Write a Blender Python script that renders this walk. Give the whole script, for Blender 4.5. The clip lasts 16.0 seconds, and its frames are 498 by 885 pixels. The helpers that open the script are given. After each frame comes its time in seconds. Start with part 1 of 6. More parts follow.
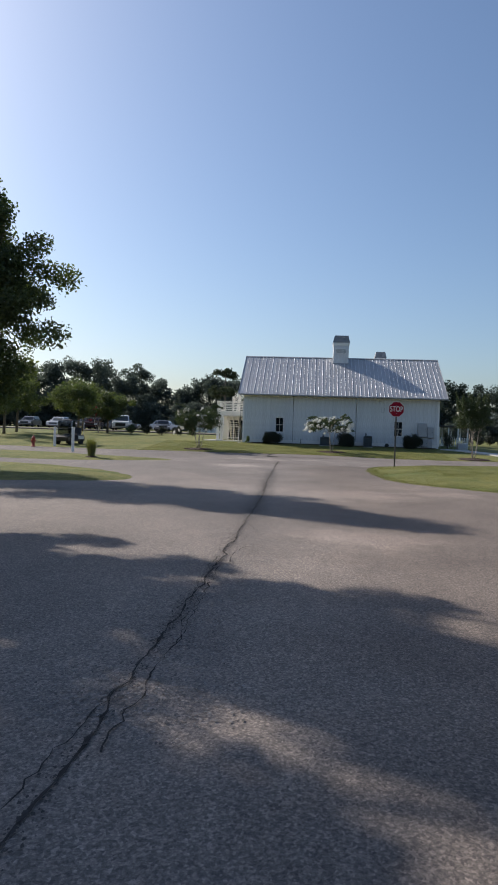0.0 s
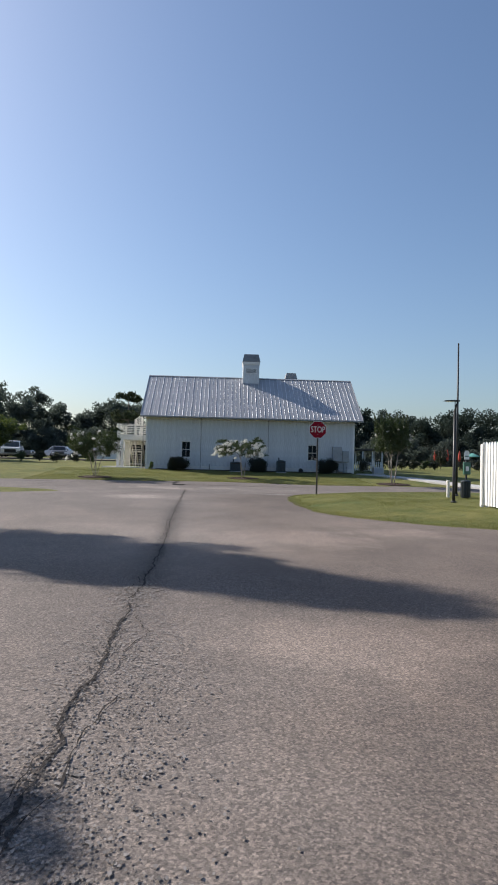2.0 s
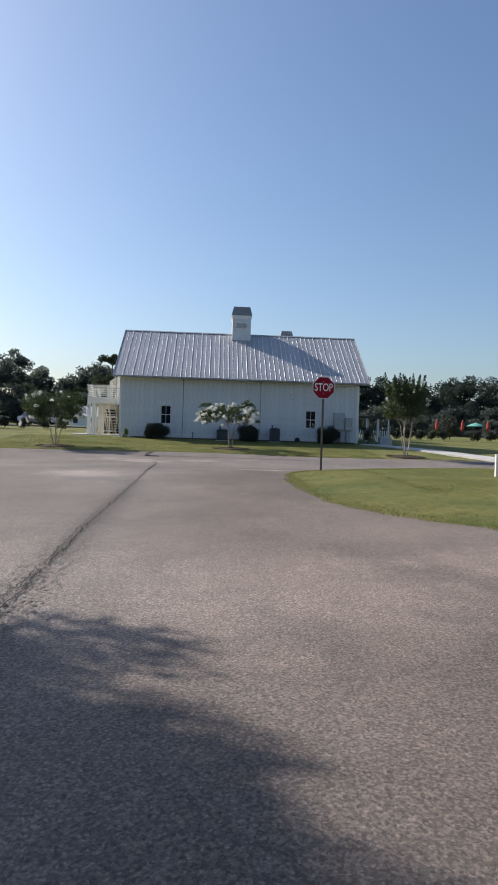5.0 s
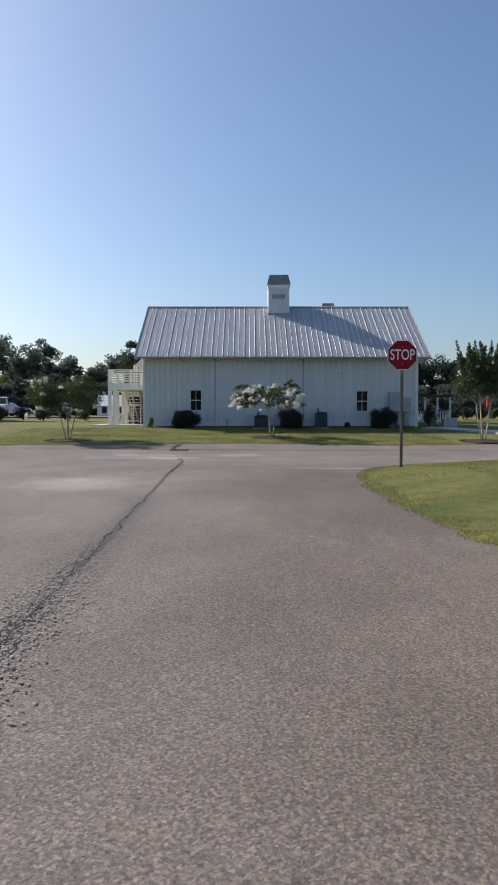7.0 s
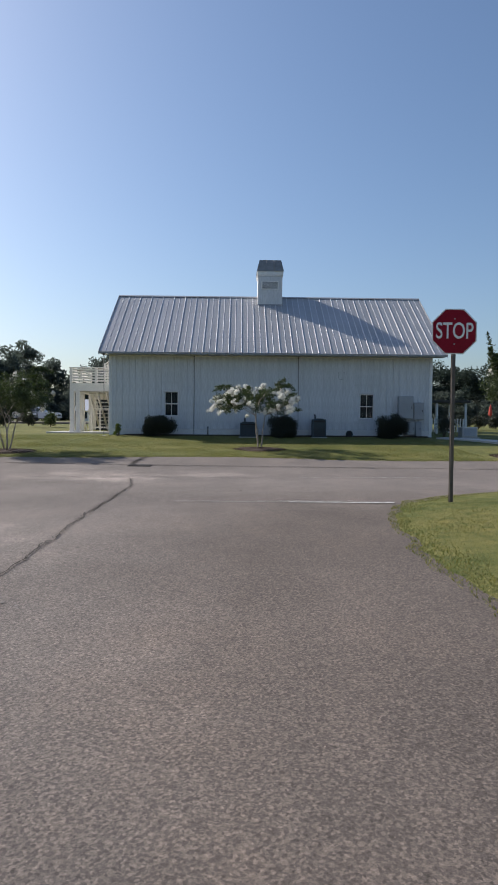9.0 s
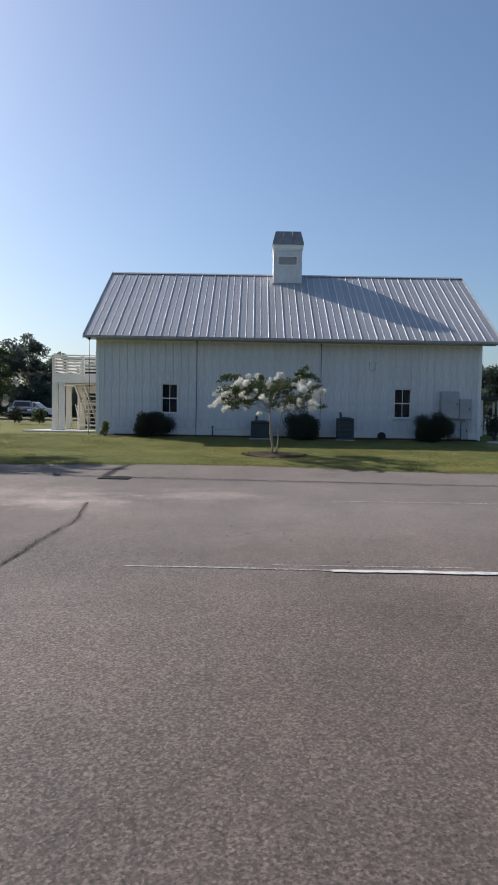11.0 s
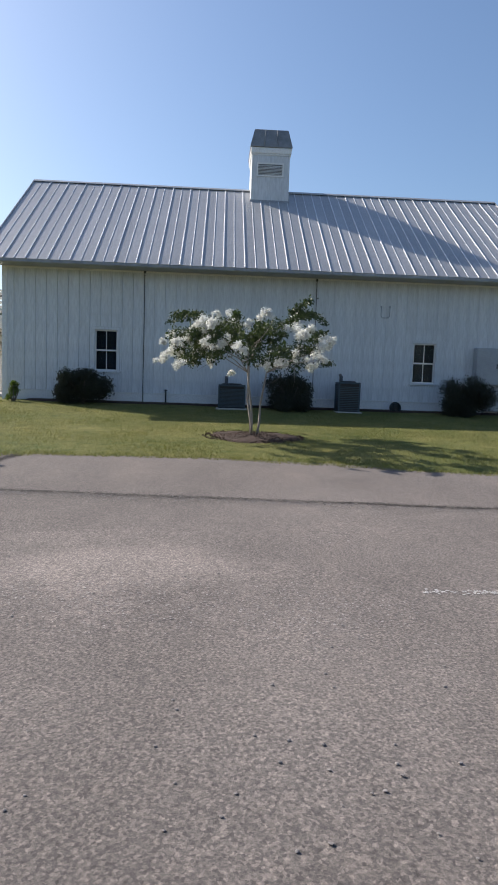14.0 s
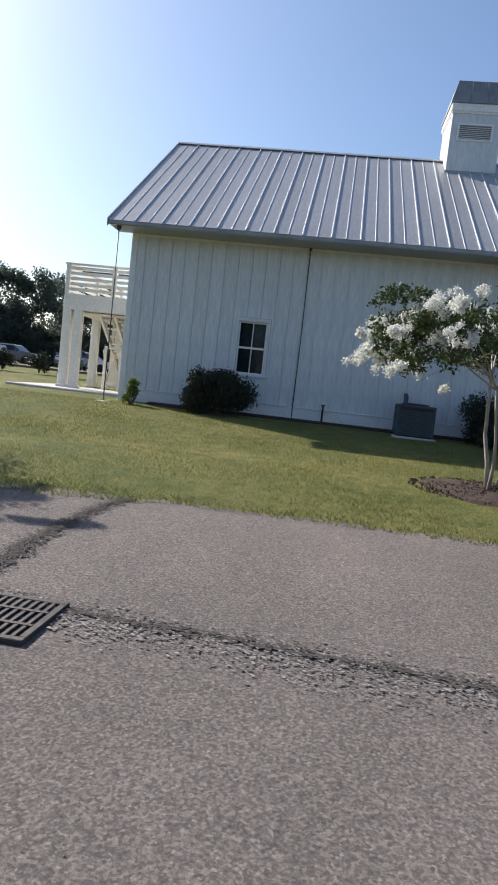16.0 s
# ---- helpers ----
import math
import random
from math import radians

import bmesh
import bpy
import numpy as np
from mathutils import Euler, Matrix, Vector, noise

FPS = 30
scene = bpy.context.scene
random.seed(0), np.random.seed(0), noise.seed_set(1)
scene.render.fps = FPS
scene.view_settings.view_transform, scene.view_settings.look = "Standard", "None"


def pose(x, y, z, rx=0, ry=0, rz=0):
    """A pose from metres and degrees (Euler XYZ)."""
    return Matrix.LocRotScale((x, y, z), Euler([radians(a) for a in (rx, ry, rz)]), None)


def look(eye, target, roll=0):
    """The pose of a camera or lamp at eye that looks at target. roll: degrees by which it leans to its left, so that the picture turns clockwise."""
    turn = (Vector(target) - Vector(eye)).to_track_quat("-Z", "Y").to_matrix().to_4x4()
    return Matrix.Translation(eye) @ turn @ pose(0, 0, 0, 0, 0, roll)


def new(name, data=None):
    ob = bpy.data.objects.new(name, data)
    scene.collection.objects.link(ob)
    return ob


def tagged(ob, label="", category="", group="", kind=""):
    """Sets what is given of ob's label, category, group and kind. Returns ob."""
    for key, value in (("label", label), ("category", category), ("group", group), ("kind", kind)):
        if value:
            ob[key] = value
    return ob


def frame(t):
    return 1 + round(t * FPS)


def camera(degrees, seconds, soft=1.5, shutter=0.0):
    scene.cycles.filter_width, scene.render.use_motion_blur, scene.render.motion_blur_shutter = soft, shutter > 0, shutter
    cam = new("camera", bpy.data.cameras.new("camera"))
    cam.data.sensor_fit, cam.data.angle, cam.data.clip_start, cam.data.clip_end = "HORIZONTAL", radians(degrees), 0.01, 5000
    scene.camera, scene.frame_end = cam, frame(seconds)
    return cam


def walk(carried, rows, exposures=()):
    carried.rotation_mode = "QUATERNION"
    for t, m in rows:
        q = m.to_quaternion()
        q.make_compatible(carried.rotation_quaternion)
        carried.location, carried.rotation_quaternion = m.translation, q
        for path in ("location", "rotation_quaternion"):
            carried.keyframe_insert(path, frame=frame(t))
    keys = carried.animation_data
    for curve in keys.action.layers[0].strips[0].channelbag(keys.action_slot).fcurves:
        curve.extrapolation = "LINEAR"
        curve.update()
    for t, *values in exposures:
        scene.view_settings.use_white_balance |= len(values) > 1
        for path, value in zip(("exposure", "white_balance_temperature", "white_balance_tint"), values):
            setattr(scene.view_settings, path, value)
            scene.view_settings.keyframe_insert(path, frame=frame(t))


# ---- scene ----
cam = camera(42.1, 16.0, soft=1.8)
EXPOSURES = [(0.0, 0.32, 6500, 11), (1.5, 0.36, 6500, 11), (5.0, 0.45, 6500, 11), (9.0, 0.33, 6500, 11), (12.5, 0.45, 6500, 11), (14.0, 0.6, 6500, 11), (16.0, 0.64, 6500, 11)]
PATH = [
    (0, (5.787, -52.201, 1.336), (5.587, -50.211, 1.302), 1.9),
    (0.5, (5.671, -51.175, 1.319), (5.601, -49.176, 1.326), 4.6),
    (1, (5.582, -50.163, 1.278), (5.563, -48.164, 1.31), 3.1),
    (1.5, (5.539, -49.164, 1.254), (5.57, -47.165, 1.304), 2.1),
    (2, (5.549, -48.131, 1.258), (5.635, -46.133, 1.313), 1.4),
    (2.5, (5.603, -47.042, 1.23), (5.758, -45.048, 1.26), 0.6),
    (3, (5.685, -46.018, 1.201), (5.89, -44.029, 1.197), -0.1),
    (3.5, (5.786, -45.04, 1.187), (6.012, -43.053, 1.153), -0.3),
    (4, (5.875, -44.076, 1.181), (6.087, -42.087, 1.137), 0.1),
    (4.5, (5.977, -43.117, 1.176), (6.146, -41.125, 1.131), 0.9),
    (5, (6.051, -42.05, 1.182), (6.162, -40.054, 1.141), 1.8),
    (7.5, (5.827, -35.272, 1.199), (5.826, -33.274, 1.105), -0.2),
    (8, (5.948, -33.852, 1.198), (5.963, -31.853, 1.116), -0.4),
    (8.5, (6.071, -32.492, 1.187), (6.097, -30.494, 1.114), -0.0),
    (9, (6.218, -31.218, 1.176), (6.249, -29.219, 1.109), 0.5),
    (9.5, (6.334, -29.975, 1.152), (6.358, -27.976, 1.089), 1.1),
    (10, (6.395, -28.73, 1.143), (6.397, -26.731, 1.078), 1.4),
    (12.5, (6.139, -22.614, 1.255), (6.148, -20.617, 1.135), 0.2),
    (13, (6.162, -21.496, 1.254), (6.201, -19.502, 1.106), 0.3),
    (13.5, (6.228, -20.41, 1.223), (6.297, -18.418, 1.056), 0.9),
    (14, (6.275, -19.251, 1.193), (6.373, -17.263, 1.006), 2.0),
    (14.5, (6.244, -18.109, 1.138), (6.351, -16.121, 0.943), 3.6),
    (15, (6.004, -16.953, 1.105), (6.082, -14.964, 0.907), 5.2),
    (15.5, (5.511, -15.793, 1.09), (5.517, -13.801, 0.901), 6.5),
    (16, (4.819, -14.649, 1.067), (4.593, -12.669, 0.9), 6.4),
]
walk(cam, [(t, look(a, b, r)) for t, a, b, r in PATH], EXPOSURES)

# ---- sun, sky ----
SUN_WAY = Vector((-1.23, 0.78, 1.0)).normalized()
sun_el = math.asin(SUN_WAY.z)
sun_az = math.atan2(SUN_WAY.x, SUN_WAY.y)
world = bpy.data.worlds.new("sky")
scene.world = world
world.use_nodes = True
wn = world.node_tree.nodes
wl = world.node_tree.links
sky = wn.new("ShaderNodeTexSky")
sky.sky_type = "NISHITA"
sky.sun_disc = False
sky.sun_elevation = sun_el
sky.sun_rotation = sun_az
sky.altitude = 20
sky.air_density = 1.1
sky.dust_density = 1.7
sky.ozone_density = 4.5
wn["Background"].inputs["Strength"].default_value = 0.105
wl.new(sky.outputs[0], wn["Background"].inputs["Color"])
sun_data = bpy.data.lights.new("sun", "SUN")
sun_data.energy = 4.7
sun_data.angle = radians(0.53)
sun_data.color = (1.0, 0.93, 0.84)
sun = new("sun", sun_data)
sun.matrix_world = look((-60, 40, 60), Vector((-60, 40, 60)) - SUN_WAY)


# ---- helpers of this scene ----
def gz(x, y):
    """Height of the paved ground."""
    return float(np.interp(y, (-45, -40, -30, -22, -15, -11, -9, -5.7, -0.6, 0.0, 25.0),
                           (-.03, -.03, -.17, -.17, -.25, -.20, -.12, .03, .38, .40, 1.0)))


def mesh_of(bm, name, material):
    me = bpy.data.meshes.new(name)
    bm.to_mesh(me)
    bm.free()
    for m in (material if isinstance(material, (list, tuple)) else [material]):
        me.materials.append(m)
    return me


def thing(name, label, category, loc=(0, 0, 0), rz=0, group="", kind=""):
    ob = new(name)
    ob.empty_display_size = 0.2
    ob.matrix_basis = pose(*loc, 0, 0, rz)
    return tagged(ob, label, category, group, kind)


def part(name, bm, material, parent, label=""):
    me = bm if isinstance(bm, bpy.types.Mesh) else mesh_of(bm, name, material)
    ob = new(name, me)
    ob.parent = parent
    if label:
        ob["label"] = label
    return ob


def solid(name, bm, material, label, category="", loc=(0, 0, 0), rz=0, kind="", group=""):
    me = bm if isinstance(bm, bpy.types.Mesh) else mesh_of(bm, name, material)
    ob = new(name, me)
    ob.matrix_basis = pose(*loc, 0, 0, rz)
    return tagged(ob, label, category, group, kind)


def box(bm, x0, y0, z0, x1, y1, z1, bevel=0.0):
    m = Matrix.Translation(((x0 + x1) / 2, (y0 + y1) / 2, (z0 + z1) / 2)) @ Matrix.Diagonal((x1 - x0, y1 - y0, z1 - z0, 1))
    vs = bmesh.ops.create_cube(bm, size=1, matrix=m)["verts"]
    if bevel:
        es = list({e for v in vs for e in v.link_edges})
        bmesh.ops.bevel(bm, geom=es, offset=bevel, segments=1, affect="EDGES")
    return bm


def boxm(x0, y0, z0, x1, y1, z1, bevel=0.0):
    return box(bmesh.new(), x0, y0, z0, x1, y1, z1, bevel)


def tube(bm, pts, radii, n=8, caps=True):
    """A tapered round bar through the points."""
    rings = []
    pts = [Vector(p) for p in pts]
    for i, p in enumerate(pts):
        d = (pts[min(i + 1, len(pts) - 1)] - pts[max(i - 1, 0)]).normalized()
        side = d.cross(Vector((0.3, 0.9, 0.1)))
        if side.length < 0.05:
            side = d.cross(Vector((1, 0, 0)))
        side.normalize()
        up = d.cross(side)
        r = radii[i] if isinstance(radii, (list, tuple)) else radii
        rings.append([bm.verts.new(p + side * (r * math.cos(2 * math.pi * k / n)) + up * (r * math.sin(2 * math.pi * k / n))) for k in range(n)])
    for a, b in zip(rings, rings[1:]):
        for k in range(n):
            f = bm.faces.new((a[k], a[(k + 1) % n], b[(k + 1) % n], b[k]))
            f.smooth = True
    if caps:
        bm.faces.new(rings[0][::-1])
        bm.faces.new(rings[-1])
    return bm


def lathe(bm, profile, n=20, centre=(0, 0)):
    rings = [[bm.verts.new((centre[0] + r * math.cos(2 * math.pi * k / n), centre[1] + r * math.sin(2 * math.pi * k / n), z)) for k in range(n)] for r, z in profile]
    for a, b in zip(rings, rings[1:]):
        for k in range(n):
            f = bm.faces.new((a[k], a[(k + 1) % n], b[(k + 1) % n], b[k]))
            f.smooth = True
    bm.faces.new(rings[0][::-1])
    bm.faces.new(rings[-1])
    return bm


def prism(bm, outline, y0, y1):
    """An outline in x, z, given depth along y."""
    a = [bm.verts.new((x, y0, z)) for x, z in outline]
    b = [bm.verts.new((x, y1, z)) for x, z in outline]
    bm.faces.new(a)
    bm.faces.new(b[::-1])
    for i in range(len(a)):
        j = (i + 1) % len(a)
        bm.faces.new((a[j], a[i], b[i], b[j]))
    bmesh.ops.recalc_face_normals(bm, faces=bm.faces[:])
    return bm


def leaves_mesh(name, centres, size, material, rng, aspect=0.5, droop=0.0, jitter=0.35):
    """One mesh of many folded leaves, one at each centre."""
    c = np.asarray(centres, float)
    n = len(c)
    d = rng.normal(size=(n, 3))
    d[:, 2] -= droop
    d /= np.linalg.norm(d, axis=1)[:, None]
    s = np.cross(d, rng.normal(size=(n, 3)))
    s /= np.linalg.norm(s, axis=1)[:, None] + 1e-9
    up = np.cross(d, s)
    L = size * (1 + jitter * rng.uniform(-1, 1, n))[:, None]
    W = L * aspect
    v = np.empty((n, 4, 3))
    v[:, 0] = c - d * L / 2
    v[:, 1] = c + s * W / 2 + up * L * 0.12
    v[:, 2] = c + d * L / 2
    v[:, 3] = c - s * W / 2 + up * L * 0.12
    idx = np.arange(n * 4).reshape(n, 4)
    faces = np.concatenate([idx[:, [0, 1, 2]], idx[:, [0, 2, 3]]])
    me = bpy.data.meshes.new(name)
    me.from_pydata(v.reshape(-1, 3).tolist(), [], faces.tolist())
    me.materials.append(material)
    return me


def clump_points(rng, centres, radii, n, flat=1.0, shell=0.55):
    """Points scattered in round clumps."""
    centres, radii = np.asarray(centres, float), np.asarray(radii, float)
    k = rng.choice(len(centres), n, p=radii ** 2 / (radii ** 2).sum())
    d = rng.normal(size=(n, 3))
    d /= np.linalg.norm(d, axis=1)[:, None]
    r = radii[k] * (shell + (1 - shell) * rng.uniform(0, 1, n) ** 0.7) * (1 + 0.12 * rng.normal(size=n))
    p = centres[k] + d * r[:, None] * np.array((1, 1, flat))
    return p


# ---- materials ----
def material(name):
    m = bpy.data.materials.new(name)
    m.use_nodes = True
    t = m.node_tree
    return m, t, t.nodes, t.links, t.nodes["Principled BSDF"]


def ramp(nodes, stops):
    r = nodes.new("ShaderNodeValToRGB")
    e = r.color_ramp.elements
    e[0].position, e[0].color = stops[0][0], (*stops[0][1], 1)
    e[1].position, e[1].color = stops[-1][0], (*stops[-1][1], 1)
    for p, c in stops[1:-1]:
        q = e.new(p)
        q.color = (*c, 1)
    return r


def tex(nodes, links, kind, scale, detail=4.0, rough=0.6, stretch=None, coords="Object"):
    co = nodes.new("ShaderNodeTexCoord")
    n = nodes.new("ShaderNodeTexNoise" if kind == "noise" else "ShaderNodeTexVoronoi")
    n.inputs["Scale"].default_value = scale
    if kind == "noise":
        n.inputs["Detail"].default_value = detail
        n.inputs["Roughness"].default_value = rough
    out = co.outputs[coords]
    if stretch:
        mp = nodes.new("ShaderNodeMapping")
        mp.inputs["Scale"].default_value = stretch
        links.new(out, mp.inputs[0])
        out = mp.outputs[0]
    links.new(out, n.inputs["Vector"])
    return n


def mixc(nodes, links, fac, a, b, mode="MIX"):
    m = nodes.new("ShaderNodeMix")
    m.data_type, m.blend_type = "RGBA", mode
    for sock, v in ((m.inputs[0], fac), (m.inputs[6], a), (m.inputs[7], b)):
        if isinstance(v, (int, float)):
            sock.default_value = v
        elif isinstance(v, tuple):
            sock.default_value = (*v, 1)
        else:
            links.new(v, sock)
    return m.outputs[2]


def plain(name, c1, c2, scale=3.0, fine=40.0, rough=0.6, metal=0.0, bump=0.15, stretch=None, dist=0.01, random_amount=0.0, spec=0.5):
    """Two scales of variation between two colours, with fine relief."""
    m, t, n, l, b = material(name)
    big = tex(n, l, "noise", scale, 5, 0.65, stretch)
    small = tex(n, l, "noise", fine, 3, 0.6, stretch)
    r = ramp(n, [(0.3, c1), (0.7, c2)])
    l.new(big.outputs[0], r.inputs[0])
    g = ramp(n, [(0.25, (0.82,) * 3), (0.75, (1.12,) * 3)])
    l.new(small.outputs[0], g.inputs[0])
    col = mixc(n, l, 1.0, r.outputs[0], g.outputs[0], "MULTIPLY")
    if random_amount:
        info = n.new("ShaderNodeObjectInfo")
        rr = ramp(n, [(0, (1 - random_amount,) * 3), (1, (1 + random_amount * 0.5,) * 3)])
        l.new(info.outputs["Random"], rr.inputs[0])
        col = mixc(n, l, 1.0, col, rr.outputs[0], "MULTIPLY")
    l.new(col, b.inputs["Base Color"])
    b.inputs["Roughness"].default_value = rough
    b.inputs["Metallic"].default_value = metal
    b.inputs["Specular IOR Level"].default_value = spec
    if bump:
        bp = n.new("ShaderNodeBump")
        bp.inputs["Strength"].default_value = bump
        bp.inputs["Distance"].default_value = dist
        l.new(small.outputs[0], bp.inputs["Height"])
        l.new(bp.outputs[0], b.inputs["Normal"])
    return m


def leafy(name, c1, c2, through_light=0.35, rough=0.55, shine=(1.3, 1.35, 0.6), spec=0.5):
    """Leaves that differ one by one and let some light through."""
    m, t, n, l, b = material(name)
    g = n.new("ShaderNodeNewGeometry")
    r = ramp(n, [(0.0, c1), (1.0, c2)])
    l.new(g.outputs["Random Per Island"], r.inputs[0])
    l.new(r.outputs[0], b.inputs["Base Color"])
    b.inputs["Roughness"].default_value = rough
    b.inputs["Specular IOR Level"].default_value = spec
    tr = n.new("ShaderNodeBsdfTranslucent")
    br = mixc(n, l, 1.0, r.outputs[0], shine, "MULTIPLY")
    l.new(br, tr.inputs["Color"])
    mx = n.new("ShaderNodeMixShader")
    mx.inputs[0].default_value = through_light
    l.new(b.outputs[0], mx.inputs[1])
    l.new(tr.outputs[0], mx.inputs[2])
    l.new(mx.outputs[0], n["Material Output"].inputs["Surface"])
    return m


def make_asphalt():
    m, t, n, l, b = material("asphalt")
    big = tex(n, l, "noise", 0.16, 6, 0.62)
    mid = tex(n, l, "noise", 0.75, 7, 0.72, (1.0, 0.5, 1.0))
    cells = tex(n, l, "voronoi", 85.0)
    chips = tex(n, l, "noise", 55.0, 6, 0.85)
    r1 = ramp(n, [(0.28, (0.132, 0.118, 0.111)), (0.52, (0.168, 0.150, 0.140)), (0.74, (0.210, 0.188, 0.174))])
    l.new(big.outputs[0], r1.inputs[0])
    r2 = ramp(n, [(0.28, (0.80,) * 3), (0.52, (0.98,) * 3), (0.66, (1.12, 1.10, 1.08)), (0.80, (1.65, 1.62, 1.58))])
    l.new(mid.outputs[0], r2.inputs[0])
    c = mixc(n, l, 1.0, r1.outputs[0], r2.outputs[0], "MULTIPLY")
    bw = n.new("ShaderNodeRGBToBW")
    l.new(cells.outputs["Color"], bw.inputs[0])
    r3 = ramp(n, [(0.15, (0.70, 0.70, 0.71)), (0.5, (0.97, 0.96, 0.95)), (0.95, (1.55, 1.5, 1.45))])
    l.new(bw.outputs[0], r3.inputs[0])
    c = mixc(n, l, 1.0, c, r3.outputs[0], "MULTIPLY")
    r4 = ramp(n, [(0.36, (0.60,) * 3), (0.5, (1.0,) * 3), (0.64, (1.64, 1.59, 1.54))])
    l.new(chips.outputs[0], r4.inputs[0])
    c = mixc(n, l, 1.0, c, r4.outputs[0], "MULTIPLY")
    # pale dusty stains, each with its own ragged shape
    pos = n.new("ShaderNodeTexCoord")
    rag = tex(n, l, "noise", 1.3, 6, 0.7)
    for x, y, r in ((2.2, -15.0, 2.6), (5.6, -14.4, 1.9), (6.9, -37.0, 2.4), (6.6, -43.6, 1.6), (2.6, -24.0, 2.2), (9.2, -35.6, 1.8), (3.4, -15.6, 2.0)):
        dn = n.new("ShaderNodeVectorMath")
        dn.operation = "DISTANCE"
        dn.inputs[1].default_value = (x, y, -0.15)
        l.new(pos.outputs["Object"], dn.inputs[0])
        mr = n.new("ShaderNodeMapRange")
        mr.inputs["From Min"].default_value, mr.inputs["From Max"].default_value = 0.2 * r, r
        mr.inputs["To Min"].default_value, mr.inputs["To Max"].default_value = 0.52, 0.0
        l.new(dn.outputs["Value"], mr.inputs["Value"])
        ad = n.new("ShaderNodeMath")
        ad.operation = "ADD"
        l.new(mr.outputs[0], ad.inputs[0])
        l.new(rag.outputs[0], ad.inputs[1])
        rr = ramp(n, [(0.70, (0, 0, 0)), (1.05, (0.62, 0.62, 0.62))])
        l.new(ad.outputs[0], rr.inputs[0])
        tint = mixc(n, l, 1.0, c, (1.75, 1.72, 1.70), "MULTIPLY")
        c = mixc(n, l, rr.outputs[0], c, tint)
    # paler before the junction, ragged edge: its lighter shade and exposure put into colour
    sep = n.new("ShaderNodeSeparateXYZ")
    l.new(pos.outputs["Object"], sep.inputs[0])
    mr = n.new("ShaderNodeMapRange")
    mr.inputs["From Min"].default_value, mr.inputs["From Max"].default_value = -28.0, -37.0
    mr.inputs["To Min"].default_value, mr.inputs["To Max"].default_value = -0.25, 0.75
    l.new(sep.outputs["Y"], mr.inputs["Value"])
    ad = n.new("ShaderNodeMath")
    ad.operation = "ADD"
    l.new(mr.outputs[0], ad.inputs[0])
    l.new(rag.outputs[0], ad.inputs[1])
    rr = ramp(n, [(0.35, (0, 0, 0)), (1.1, (1, 1, 1))])
    l.new(ad.outputs[0], rr.inputs[0])
    lifted = mixc(n, l, 1.0, c, (1.27, 1.25, 1.23), "MULTIPLY")
    c = mixc(n, l, rr.outputs[0], c, lifted)
    # the lane beyond the long joint was laid later: smoother, browner, darker
    jx = n.new("ShaderNodeMapRange")
    jx.inputs["From Min"].default_value, jx.inputs["From Max"].default_value = -41.0, -17.0
    jx.inputs["To Min"].default_value, jx.inputs["To Max"].default_value = 4.82, 3.95
    l.new(sep.outputs["Y"], jx.inputs["Value"])
    df = n.new("ShaderNodeMath")
    df.operation = "SUBTRACT"
    l.new(sep.outputs["X"], df.inputs[0])
    l.new(jx.outputs[0], df.inputs[1])
    lane = n.new("ShaderNodeMapRange")
    lane.inputs["From Min"].default_value, lane.inputs["From Max"].default_value = 0.0, 3.2
    l.new(df.outputs[0], lane.inputs["Value"])
    end = n.new("ShaderNodeMapRange")
    end.inputs["From Min"].default_value, end.inputs["From Max"].default_value = -17.0, -24.0
    l.new(sep.outputs["Y"], end.inputs["Value"])
    both = n.new("ShaderNodeMath")
    both.operation = "MULTIPLY"
    l.new(lane.outputs[0], both.inputs[0])
    l.new(end.outputs[0], both.inputs[1])
    ragged = n.new("ShaderNodeMath")
    ragged.operation = "MULTIPLY_ADD"
    ragged.inputs[1].default_value = 0.7
    l.new(rag.outputs[0], ragged.inputs[0])
    l.new(both.outputs[0], ragged.inputs[2])
    rr = ramp(n, [(0.40, (0, 0, 0)), (1.25, (1, 1, 1))])
    l.new(ragged.outputs[0], rr.inputs[0])
    later = mixc(n, l, 1.0, c, (0.79, 0.755, 0.725), "MULTIPLY")
    c = mixc(n, l, rr.outputs[0], c, later)
    l.new(c, b.inputs["Base Color"])
    b.inputs["Roughness"].default_value = 0.92
    b.inputs["Specular IOR Level"].default_value = 0.2
    bp = n.new("ShaderNodeBump")
    bp.inputs["Strength"].default_value = 0.7
    bp.inputs["Distance"].default_value = 0.010
    l.new(chips.outputs[0], bp.inputs["Height"])
    l.new(bp.outputs[0], b.inputs["Normal"])
    return m


